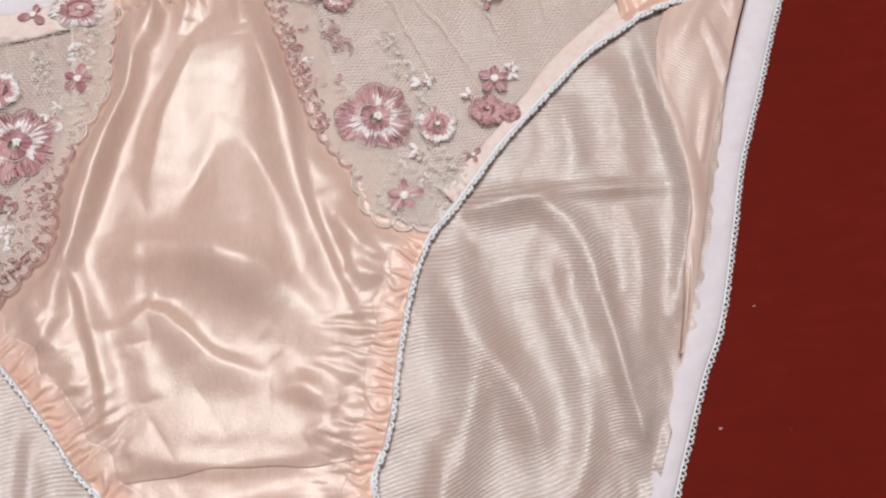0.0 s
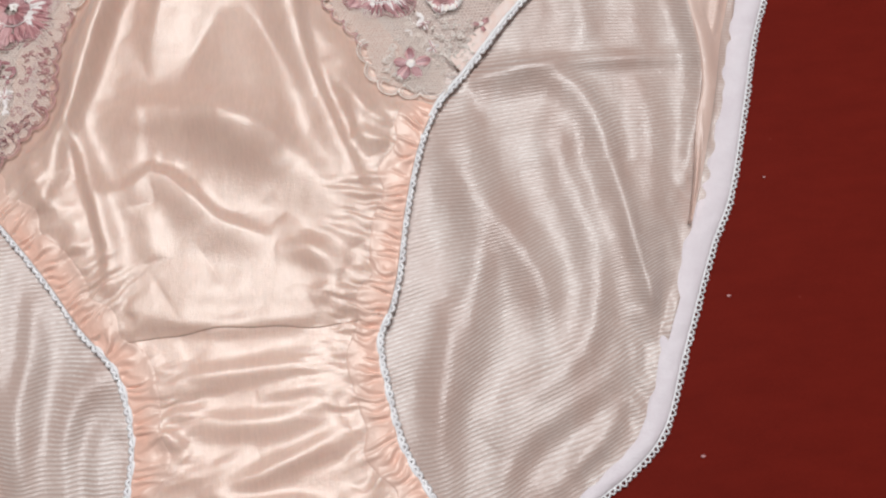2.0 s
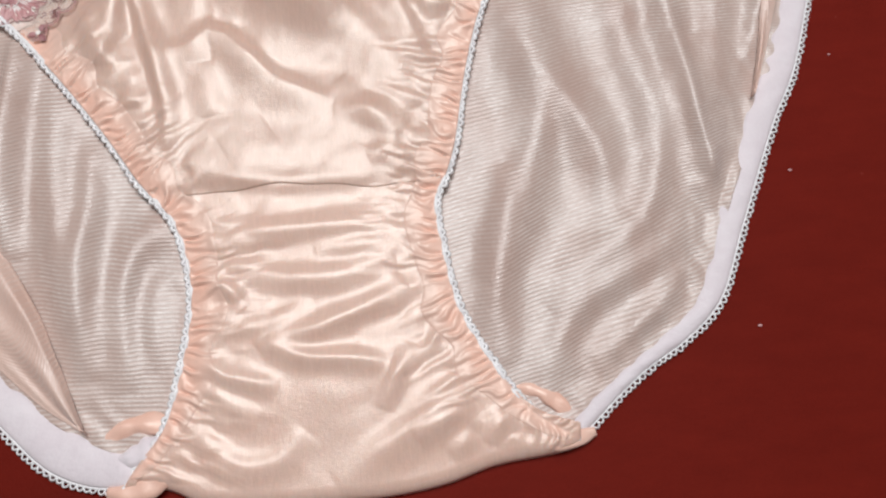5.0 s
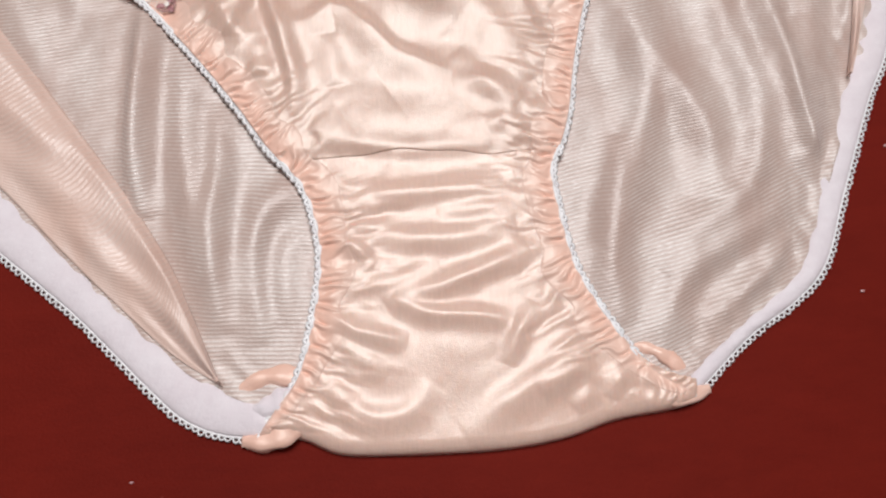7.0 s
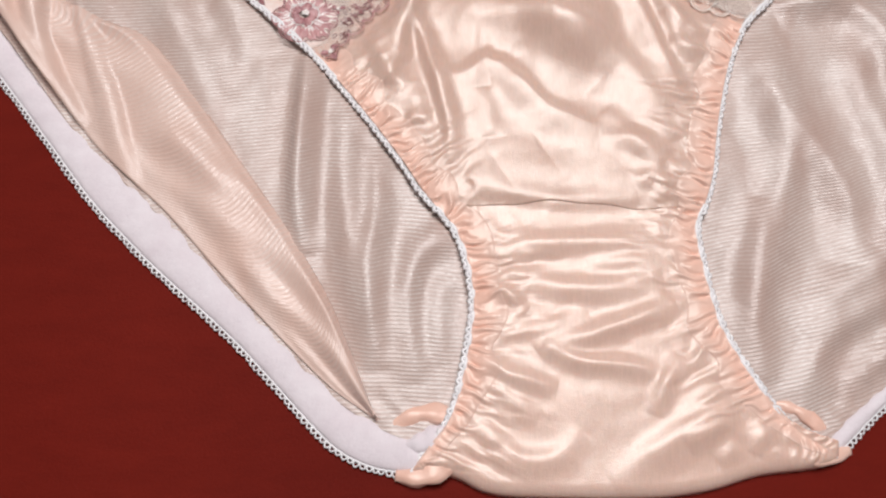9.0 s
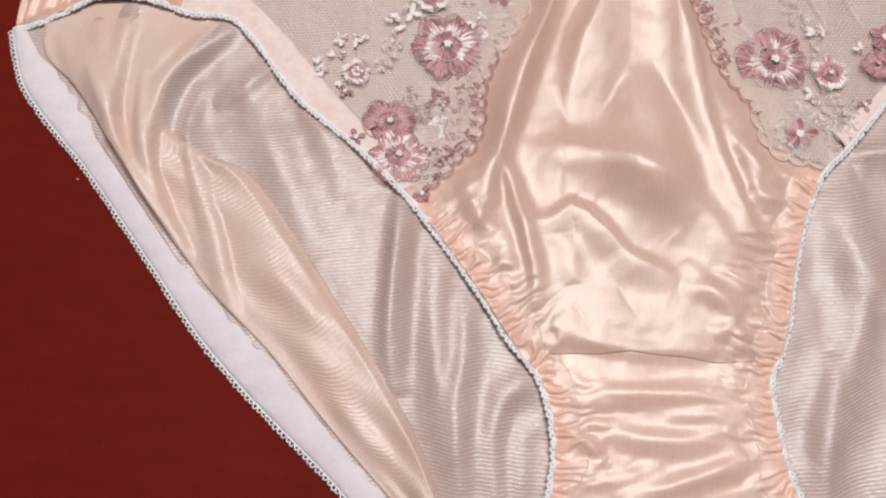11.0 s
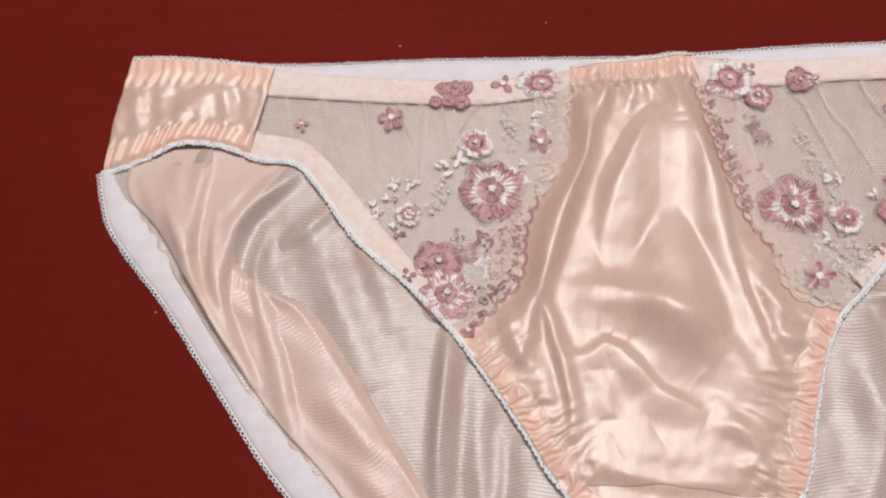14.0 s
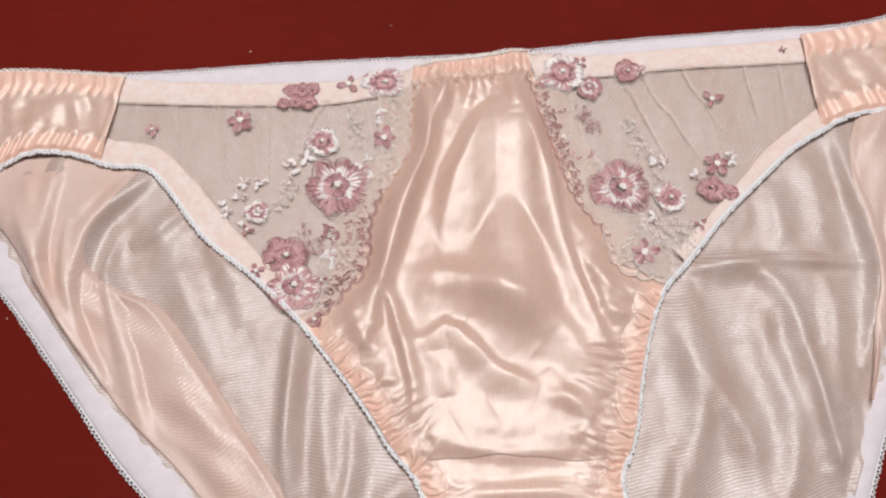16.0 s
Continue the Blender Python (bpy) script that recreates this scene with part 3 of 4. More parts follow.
def plush(P, S, K):
    return 1.0 + 1.6 * np.sin(np.pi * np.clip(K, 0.0, 1)) ** 0.5 + 0.16 * np.sin(S * 0.55 + 2 * np.sin(S * 0.13)) * np.sin(K * 5)


for outer, inner, side in ((BAND_L_OUT, BAND_L_IN, -1), (BAND_R_OUT, BAND_R_IN, 1)):
    band = strip("leg_elastic", outer, inner, 260, 14, ELASTIC, plush, thick=0.6, label="white plush elastic leg band")
    line = spline(outer, 260)
    picot("picot_edge", line, np.full(len(line), 1.0), 1.75, 1.3, 0.34, side, parent=band)

# waist elastic of the back
top = back_top[(back_top[:, 0] > -196) & (back_top[:, 0] < 202)]
band = strip("back_waist_elastic", [tuple(q) for q in top[::8]], [tuple(q - (0, 10)) for q in top[::8]], 200, 8, ELASTIC,
      lambda P, S, K: 3.0 + 0.5 * np.sin(np.pi * K) ** 0.5 + 0.1 * np.sin(S * 0.5), thick=0.6, label="white plush waist elastic")
line = spline([tuple(q) for q in top[::8]], 260)
picot("picot_edge", line, np.full(len(line), 3.0), 1.75, 1.4, 0.34, 1, parent=band)

# ---------------------------------------------------------------- front of the briefs
def front_sheet(name, y0, y1, rows, cols, lift, bottom, label):
    v = np.linspace(0, 1, rows)[:, None] * np.ones(cols)
    u = np.linspace(0, 1, cols)[None] * np.ones((rows, 1))
    yy = y0 + v * (y1 - y0)
    xl = np.where(yy > -57, at_y(LACE_L, yy), at_y(LEG_L[11:], yy))
    xr = np.where(yy > -38, at_y(LACE_R, yy), at_y(LEG_R[9:], yy))
    xl = xl - 11 * smooth(yy, -57, -46)
    xr = xr + 11 * smooth(yy, -38, -29)
    xx = xl + (xr - xl) * u
    if y0 > 0:
        yy = yy + (np.interp(xx, [-30, 0, 25], [52.5, 56, 62]) - y0) * (1 - smooth(v, 0, 0.35))
        yy = yy + (0.8 * np.sin(xx * 0.13 + 0.6) + 0.25 * np.sin(xx * 0.37)) * smooth(v, 0.94, 1)
    if bottom:
        edge = spline([(-34, -177), (-27, -176), (-21, -177.5), (-13, -181), (0, -182), (26, -182), (43, -180), (57, -176), (72, -174), (83, -171)], 80)
        yy = yy + (np.interp(xx, edge[:, 0], edge[:, 1]) - y1) * smooth(v, 0.55, 1)
    P = np.c_[xx.ravel(), yy.ravel()]
    Z = front_z(P) + lift
    if y0 > 0:
        casing = 1 - smooth(v.ravel() * (y0 - y1), 8, 15)
        Z = Z + casing * 0.4 * np.sin(P[:, 0] * 1.75 + 1.2 * np.sin(P[:, 1] * 0.7)) + (1 - smooth(v.ravel() * (y0 - y1), 8, 30)) * 0.3 * np.sin(P[:, 0] * 0.8 + 0.6 * np.sin(P[:, 0] * 0.23))
        Z = Z + 0.35 * smooth(P[:, 1], -101, -93) * (1 - smooth(P[:, 1], -93, -80)) - 0.4 * (1 - smooth(P[:, 1], -103.4, -99.5))
    if bottom:
        k = np.clip((1 - v.ravel()) * 84 / 4.0, 0, 1)
        Z = 0.5 + (Z - 0.5) * np.sqrt(1 - (1 - k) ** 2)
    return sheet(name, P, Z, rows, cols, DOUBLE_SATIN if name == "gusset" else SATIN, briefs, None, 0.35, label)


front_sheet("front_panel", 57, -102.6, 300, 200, 0.0, False, "glossy peach satin with soft folds")
front_sheet("gusset", -99.5, -177, 200, 190, -0.45, True, "gathered peach satin gusset")


def pucker(lift):
    def height(P, S, K):
        welt = 0.35 * smooth(P[:, 1], -101, -93) * (1 - smooth(P[:, 1], -93, -80))
        return front_z(P) + welt - 0.45 * (1 - smooth(P[:, 1], -103, -99)) + lift * (1 - smooth(K, 0.78, 1.0)) - 0.5 * smooth(K, 0.85, 1.0)
    return height


def inset(pts, d):
    p = spline(pts, 90)
    t = np.gradient(p, axis=0)
    t /= np.hypot(t[:, 0], t[:, 1])[:, None]
    k = d * (1 + 0.13 * np.sin(np.arange(90) * 0.55) + 0.1 * np.sin(np.arange(90) * 1.3))[:, None] * (1 - 0.8 * smooth(np.arange(90), 68, 89))[:, None]
    return [tuple(q) for q in (p + k * np.c_[-t[:, 1], t[:, 0]])[::3]]


for pts, d in ((LEG_L[11:], 9.0), (LEG_R[10:], -9.0)):
    o = [tuple(q) for q in spline(pts, 90)[::3]]
    strip("leg_casing", o, inset(pts, d), 520, 26, CASING, pucker(0.14), label="puckered peach casing over elastic")

# white cord along the front leg openings
for pts, side in ((LEG_L, -1), (LEG_R, 1)):
    line = spline(pts, 330)
    d = nearest(line, np.array([(-202, 0), (-202, 1)]))[0] if side < 0 else nearest(line, np.array([(207, 52), (207, 53)]))[0]
    e = line[:, 1] + 176
    h = 2.2 + 2.05 * smooth(d, 0, 30) * smooth(e, 0, 26) + 0.25 * np.sin(np.arange(330) * 0.9)
    picot("picot_edge", line, h, 2.0, 1.2, 0.66, side, drop=0.15)

# side panels
def hip(name, top, bottom, seed, flip):
    n, m = 150, 110
    a, b = spline(top, n), spline(bottom, n)
    k = np.linspace(0, 1, m)
    P = (a[:, None] * (1 - k[None, :, None]) + b[:, None] * k[None, :, None]).reshape(-1, 2)
    S, K = np.repeat(np.linspace(0, 58, n), m), np.tile(k, n)
    Z = 5.0 + 0.5 * cloth_noise(P, 18, seed)
    Z += (1 - smooth(K, 0.20, 0.32)) * (0.42 * np.sin(S * 1.35 + 2.2 * np.abs(((K * 7) % 2) - 1) + 0.8 * np.sin(S * 0.37)) * (0.6 + 0.4 * np.sin(S * 0.53 + K * 9)) + 0.4)
    Z += smooth(K, 0.68, 0.80) * (0.62 * np.sin(S * 1.15 + 9.0 * K * (1 if not flip else -1) + 1.1 * np.sin(S * 0.3)) + 0.3)
    Z -= 3.2 * (1 - smooth(S if not flip else 58 - S, 0, 20)) * smooth(K, 0.55, 1.0)
    mid = smooth(K, 0.25, 0.4) * (1 - smooth(K, 0.65, 0.8))
    Z += mid * (0.6 * np.sin(S * 0.20 + K * 6 + seed) + 0.5 * np.sin(S * 0.62 - K * 7) * np.sin(S * 0.11) + 0.12 * cloth_noise(P, 6, seed + 3))
    Z -= 1.2 * smooth(K, 0.93, 1.0)
    out = np.clip(np.abs(P[:, 0]) - 192, 0, 12)
    Z = Z - 3.6 * (1 - np.sqrt(np.clip(1 - (out / 12.5) ** 2, 0, 1)))
    seam = np.clip((S if not flip else 58 - S) - 55, 0, 3)
    Z += 0.3 * np.sin(seam * 1.05)
    return sheet(name, P, Z, n, m, [SATIN, CASING], briefs, np.zeros((len(P), 2)), 0.35, "peach satin side panel gathered at both edges")


hipl = hip("side_panel", [(-199.5, 49), (-185, 49.8), (-165, 49.2), (-142, 47.5)], [(-202.5, 0), (-185, 7), (-175, 13), (-165, 14), (-153, 12), (-146, 9.5)], 11, False)
hipr = hip("side_panel", [(134, 71), (155, 75), (178, 81.5), (203, 91)], [(136, 27), (145, 31.5), (156, 35), (180, 38.5), (206, 50)], 12, True)
for ob in (hipl, hipr):
    for i, f in enumerate(ob.data.polygons):
        k = (i % 109) / 109
        s = (i // 109) * 0.39
        f.material_index = 1 if k < 0.24 + 0.035 * math.sin(s * 1.35) or k > 0.78 + 0.03 * math.sin(s * 1.15) else 0
line = spline([(-199.5, 49.6), (-185, 50.6), (-165, 50), (-142, 48.3)], 60)
picot("picot_edge", line, np.full(60, 4.2), 2.3, 1.2, 0.45, 1, "peach looped picot edging", material=CREAM)

# plain tapes that bind the net panels
soft = lambda base: (lambda P, S, K: base + 0.8 * np.sin(np.pi * np.clip(K, 0, 1)) ** 0.5 + 0.25 * cloth_noise(P, 9, 21) + 0.2 * cloth_noise(P, 20, 22))
strip("waist_tape", [(-144, 48), (-120, 46.8), (-102, 46.3), (-80, 46.5), (-58, 47.5), (-40, 51), (-25, 54)], [(-144, 36.2), (-120, 35.5), (-101, 35.2), (-80, 35.4), (-58, 36.5), (-42, 39.5), (-27, 42)],
      200, 16, TAPE, soft(3.6), label="pale peach tricot waist tape")
strip("waist_tape", [(20, 62), (36, 61.5), (52, 61.5), (83, 65), (110, 67.5), (137, 71)], [(24, 48), (38, 49), (52, 50.5), (82, 54.5), (110, 56.5), (137, 58.5)], 200, 16, TAPE, soft(3.6), label="pale peach tricot waist tape")
strip("leg_tape", LEG_L[5:12], [(-150, 21), (-138, 19), (-124, 16), (-110, 3), (-96, -13), (-81, -29), (-60, -50)], 200, 16, TAPE, soft(3.5), label="pale peach tricot leg tape")
strip("leg_tape", LEG_R[3:10], [(150, 44), (137, 37), (124, 27), (111, 16), (100, 3), (90, -8), (72, -26)], 200, 16, TAPE, soft(3.5), label="pale peach tricot leg tape")
# satin waist casing between the lace panels
strip("waist_casing", [(-26, 54), (-10, 55.6), (5, 58), (21, 62.5)], [(-27, 44), (-10, 45.5), (5, 47.5), (22, 51)], 220, 22, CASING,
      lambda P, S, K: front_z(P) + 0.8 * (1 - smooth(K, 0.75, 1.0)) - 0.5 * smooth(K, 0.85, 1) + 0.4 * np.sin(np.pi * K) ** 0.5 + 0.42 * np.sin(S * 1.75 + 1.6 * np.abs(((K * 4) % 2) - 1) + np.sin(S * 0.4)) * smooth(K, 0, 0.25) * (1 - smooth(K, 0.6, 0.95)) + 0.4 * (1 - smooth(K, 0.6, 0.95)) * np.sin(S * 0.6 + 1), label="puckered peach waist casing")
line = spline([(-26, 54.6), (-10, 56.3), (5, 58.8), (21, 63.2)], 60)
picot("picot_edge", line, front_z(line) + 0.6, 2.3, 1.1, 0.45, 1, "peach looped picot edging", material=CREAM)


# crumpled ends of the casings beside the gusset
def roll(name, pts, radius, material, label, seed):
    bm = bmesh.new()
    p = spline(pts, 34)
    n, sides = len(p), 14
    rings = []
    for i in range(n):
        t = p[min(i + 1, n - 1)] - p[max(i - 1, 0)]
        t /= np.linalg.norm(t)
        u = np.cross(t, (0, 0, 1.0))
        u /= np.linalg.norm(u)
        w = np.cross(u, t)
        k = i / (n - 1)
        rad = radius * (0.25 + 0.75 * math.sin(math.pi * min(max(k, 0.03), 0.97)) ** 0.5)
        row = []
        for g in np.arange(sides) * 2 * np.pi / sides:
            q = rad * (1 + 0.07 * math.sin(i * 0.7 + seed + 1.4 * math.sin(g)) + 0.15 * math.sin(3 * g + i * 0.22 + seed) + 0.06 * math.sin(5 * g - i * 0.35))
            row.append(bm.verts.new(Vector(p[i] + q * (np.cos(g) * u + 0.6 * np.sin(g) * w)) * MM))
        rings.append(row)
    for a, b in zip(rings[:-1], rings[1:]):
        for k in range(sides):
            bm.faces.new((a[k], a[(k + 1) % sides], b[(k + 1) % sides], b[k])).smooth = True
    bm.faces.new(rings[0])
    bm.faces.new(rings[-1][::-1])
    bmesh.ops.recalc_face_normals(bm, faces=bm.faces[:])
    return part(name, bm, material, briefs, label)


roll("casing_end", [(60, -168.5, 2.4), (67, -170.5, 2.2), (74, -171, 1.9), (82, -169, 1.6)], 2.5, CASING, "crumpled peach end of the leg casing", 1.0)
roll("casing_end", [(-37, -176.5, 1.4), (-31, -177, 1.8), (-25, -174.5, 2.2), (-19, -169, 2.8)], 2.9, CASING, "crumpled peach end of the leg casing", 2.4)
roll("casing_fold", [(-39, -165, 0.9), (-33, -161.5, 1.2), (-26, -161, 1.4), (-18, -164, 1.2)], 2.8, CASING, "crumpled peach casing behind the gusset", 0.3)
roll("casing_fold", [(-35, -169.5, 1.2), (-28, -168, 1.5), (-21, -165, 1.8)], 3.6, ELASTIC, "white elastic end behind the gusset", 1.3)
roll("casing_fold", [(62, -157, 0.8), (70, -159, 1.2), (77, -165, 0.8)], 2.4, CASING, "crumpled peach casing behind the gusset", 0.9)

# the sides of the back, folded in over themselves so that the outer face shows
def flap(outer, inner, rise, seed, head=35):
    def height(P, S, K):
        z = 2.65 + rise * smooth(S, 0, head) * smooth(K, 0.0, 0.7) * (1 - smooth(K, 0.86, 1.0))
        z += (0.55 * np.sin(K * 8 + S * 0.07 + seed) + 0.45 * np.sin(K * 13 - S * 0.11 + 2 * seed) * np.sin(S * 0.06)) * smooth(K, 0.05, 0.3) * (1 - smooth(K, 0.85, 1.0)) * smooth(S, 0, 0.85 * head)
        z += 0.3 * cloth_noise(P, 12, 51)
        return np.maximum(z, back_z(P) + 0.5 * (1 - smooth(K, 0.94, 1.0)) * smooth(S, 0, 12) - 0.3)

    a, b = spline(outer, 300), spline(inner, 300)
    k = np.linspace(0, 1, 40)
    P = (a[:, None] * (1 - k[None, :, None]) + b[:, None] * k[None, :, None]).reshape(-1, 2)
    s = np.r_[0, np.cumsum(np.hypot(*np.diff((a + b) / 2, axis=0).T))]
    S, K = np.repeat(s, 40), np.tile(k, 300)
    sheet("side_flap", P, height(P, S, K), 300, 40, TRICOT_FACE, briefs, np.c_[P[:, 0], P[:, 1] + 5 * np.sin(K * 4)], 0.35, "folded peach tricot beside the leg band")


flap([(-192, 10), (-190, -8)] + BAND_L_IN[3:12],
     [(-124, 15), (-137, -8), (-144, -22), (-142, -36), (-127, -44), (-117, -48), (-107, -58), (-97, -71), (-87, -85), (-69, -110), (-57, -129), (-51, -142), (-43, -161)], 2.6, 0.4)
flap([(195, 66), (188, 52), (178, 33), (166, 4), (156, -21), (149, -43), (140, -71), (135, -82)], [(160, 44), (150, 30), (143, 8), (145, -15), (145.5, -38), (141.5, -52), (138, -70), (134.6, -82)], 2.6, 1.3)


# ---------------------------------------------------------------- net panels and embroidery
def net_z(P):
    return 3.95 + 0.2 * cloth_noise(P, 17, 31) + 0.2 * np.sin(P[:, 0] * 0.55 + 0.02 * P[:, 1] * P[:, 0] * 0.05)


def net_panel(poly, lean, parent, name="net", label="sheer peach tulle net", a=0.66, lift=0.0, r=0.085):
    """Tulle of small six-sided holes, with gathered creases."""
    q = np.array(poly)
    lo, hi = q.min(0), q.max(0)
    cx, cy = np.meshgrid(np.arange(lo[0], hi[0], a * math.sqrt(3)), np.arange(lo[1], hi[1], a * 1.5))
    cx = cx + (np.arange(cx.shape[0]) % 2)[:, None] * a * math.sqrt(3) / 2
    C = np.c_[cx.ravel(), cy.ravel()]
    C = C[inside(C, poly)]
    g = np.radians([-30, 30, 90, 150])
    K = np.stack([np.cos(g), np.sin(g)], 1) * a
    A = np.concatenate([C + K[i] for i in range(3)])
    B = np.concatenate([C + K[i + 1] for i in range(3)])

    def gathered(P):
        s = P[:, 0] + lean * P[:, 1]
        k = np.clip((P[:, 1] - lo[1]) / (hi[1] - lo[1]), 0, 1)
        return np.c_[P[:, 0] + k * (1.0 * np.sin(s * 0.42) + 0.6 * np.sin(s * 0.83 + 1)), P[:, 1]]

    A, B = gathered(A), gathered(B)
    d = B - A
    L = np.maximum(np.hypot(d[:, 0], d[:, 1]), 0.05)[:, None]
    nrm = np.c_[-d[:, 1], d[:, 0]] / L
    verts = []
    for Q in (A, B):
        z = net_z(Q) + lift
        verts += [np.c_[Q + nrm * r, z], np.c_[Q - nrm * r, z], np.c_[Q, z + 0.035]]
    n = len(A)
    V = np.stack(verts, 1).reshape(-1, 3) * MM
    i = np.arange(n)[:, None] * 6
    F = np.concatenate([i + np.array(f) for f in ((0, 3, 5, 2), (2, 5, 4, 1))])
    me = bpy.data.meshes.new("net")
    me.from_pydata(V.tolist(), [], F.tolist())
    return part(name, me, NET, parent, label)


NET_L = [(-145, 38), (-100, 37), (-48, 38), (-26, 44), (-28, 36), (-28, 16), (-36, -1), (-42, -17), (-43, -34), (-51, -45), (-61, -56), (-70, -46), (-81, -33), (-96, -16), (-110, 0), (-125, 14), (-147, 17)]
NET_R = [(137, 60), (82, 56), (47, 52), (23, 50), (26, 33), (32, 14), (40, -8), (48, -21), (51, -32), (61, -36), (70, -33), (80, -22), (90, -12), (101, 0), (111, 13), (124, 25), (138, 35)]
net_l = net_panel(NET_L, 0.25, briefs)
net_r = net_panel(NET_R, -0.3, briefs)
net_panel(LACE_L + [(-68, -50), (-60, -34), (-55, -16), (-46, 4), (-40, 20), (-39, 50)], 0.1, net_l, "lace_ground", "dense pale lace ground", 0.46, 0.3, 0.13)
net_panel(LACE_R + [(72, -22), (62, -14), (52, 0), (44, 16), (38, 34), (33, 60)], -0.1, net_r, "lace_ground", "dense pale lace ground", 0.46, 0.3, 0.13)

for p0, p1, w in (((-84, 36), (-81, 2), 2.2), ((-104, 36), (-99, 14), 1.8), ((-92, 36), (-86, 20), 1.5), ((-60, 38), (-68, 24), 2.0), ((-122, 36), (-118, 22), 1.6),
                 ((58, 50), (74, 12), 2.4), ((66, 52), (86, 14), 1.8), ((84, 54), (96, 26), 2.0), ((108, 56), (112, 32), 1.8), ((122, 57), (124, 40), 1.6)):
    net_panel([(p0[0] - w / 2, p0[1]), (p0[0] + w / 2, p0[1]), (p1[0] + 0.35, p1[1]), (p1[0] - 0.35, p1[1])], 0.0, net_l if p0[0] < 0 else net_r, "net_pleat", "pleat of doubled peach tulle", 0.40, 0.2)
lace_l, lace_r, rim_l, rim_r = spline(LACE_L, 14), spline(LACE_R, 14), spline(LEG_L, 36), spline(LEG_R, 36)


def level(x, y):
    """Height of the cloth under a piece of embroidery."""
    p = np.array([(x, y)], float)
    if y > np.interp(x, [-145, -48, -26, 22, 50, 137], [34, 34, 40, 46, 48, 57]):
        return 4.55
    if min(nearest(p, rim_l)[0][0], nearest(p, rim_r)[0][0]) < 11:
        return 4.3
    if min(nearest(p, lace_l)[0][0], nearest(p, lace_r)[0][0]) < 4:
        return 4.7
    return 4.12


THREADS = [PLUM, ROSE, CREAM, WHITE]


def net_under(x):
    return net_l if x < 0 else net_r


rng = random.Random(5)


def stitch(bm, p0, p1, w, h, z, mi):
    """One stitch of thread: a low arched sliver from p0 to p1."""
    p0, p1 = np.array(p0), np.array(p1)
    d = p1 - p0
    L = np.hypot(*d)
    if L < 0.05:
        return
    n = np.array((-d[1], d[0])) / L * w / 2
    rows = []
    for k, ww, hh in ((0, 0.55, 0.0), (0.5, 1.0, h), (1, 0.55, 0.0)):
        c = p0 + d * k
        rows.append([bm.verts.new(Vector((*(c + n * ww), z + hh * 0.4)) * MM), bm.verts.new(Vector((*c, z + hh * 0.7 + 0.16)) * MM), bm.verts.new(Vector((*(c - n * ww), z + hh * 0.4)) * MM)])
    for a, b in zip(rows[:-1], rows[1:]):
        for k in range(2):
            f = bm.faces.new((a[k], a[k + 1], b[k + 1], b[k]))
            f.material_index, f.smooth = mi, True


def outline(g, petals, wave, ph):
    h = g + 0.22 * math.sin(2 * g + ph)
    return 1 - wave + wave * abs(math.cos(petals * h / 2)) ** 0.7 + 0.07 * math.sin(3 * g + 2 * ph)


def ring(bm, c, rot, r0, r1, petals, wave, z, mi, dense=0.42, other=None, share=0.0, squash=(1, 1), fray=0.1, ph=0.0, part_of=2.0):
    """A ring of radial stitches with a petalled outline; the colours change from sector to sector."""
    n = int(2 * math.pi * max(r1, 0.6) / dense)
    for i in range(n):
        g = 2 * math.pi * i / n + rng.uniform(-0.03, 0.03)
        sector = math.sin(g + ph) + 0.7 * math.sin(2 * g + 3 * ph) + 0.4 * math.sin(petals * g)
        if sector > part_of:
            continue
        edge = outline(g, petals, wave, ph)
        a, b = r0 * rng.uniform(1 - fray, 1 + fray) * (0.6 + 0.4 * edge), r1 * edge * rng.uniform(1 - fray * 0.7, 1)
        lean = 0.10 * math.sin(petals * g + ph)
        u = np.array((math.cos(g + rot) * squash[0], math.sin(g + rot) * squash[1]))
        w = np.array((math.cos(g + rot + lean) * squash[0], math.sin(g + rot + lean) * squash[1]))
        k = other if other is not None and (rng.random() < share or sector > 0.75) else mi
        stitch(bm, c + u * a, c + w * b, dense * 1.3, 0.35, z + rng.uniform(0, 0.15), k)


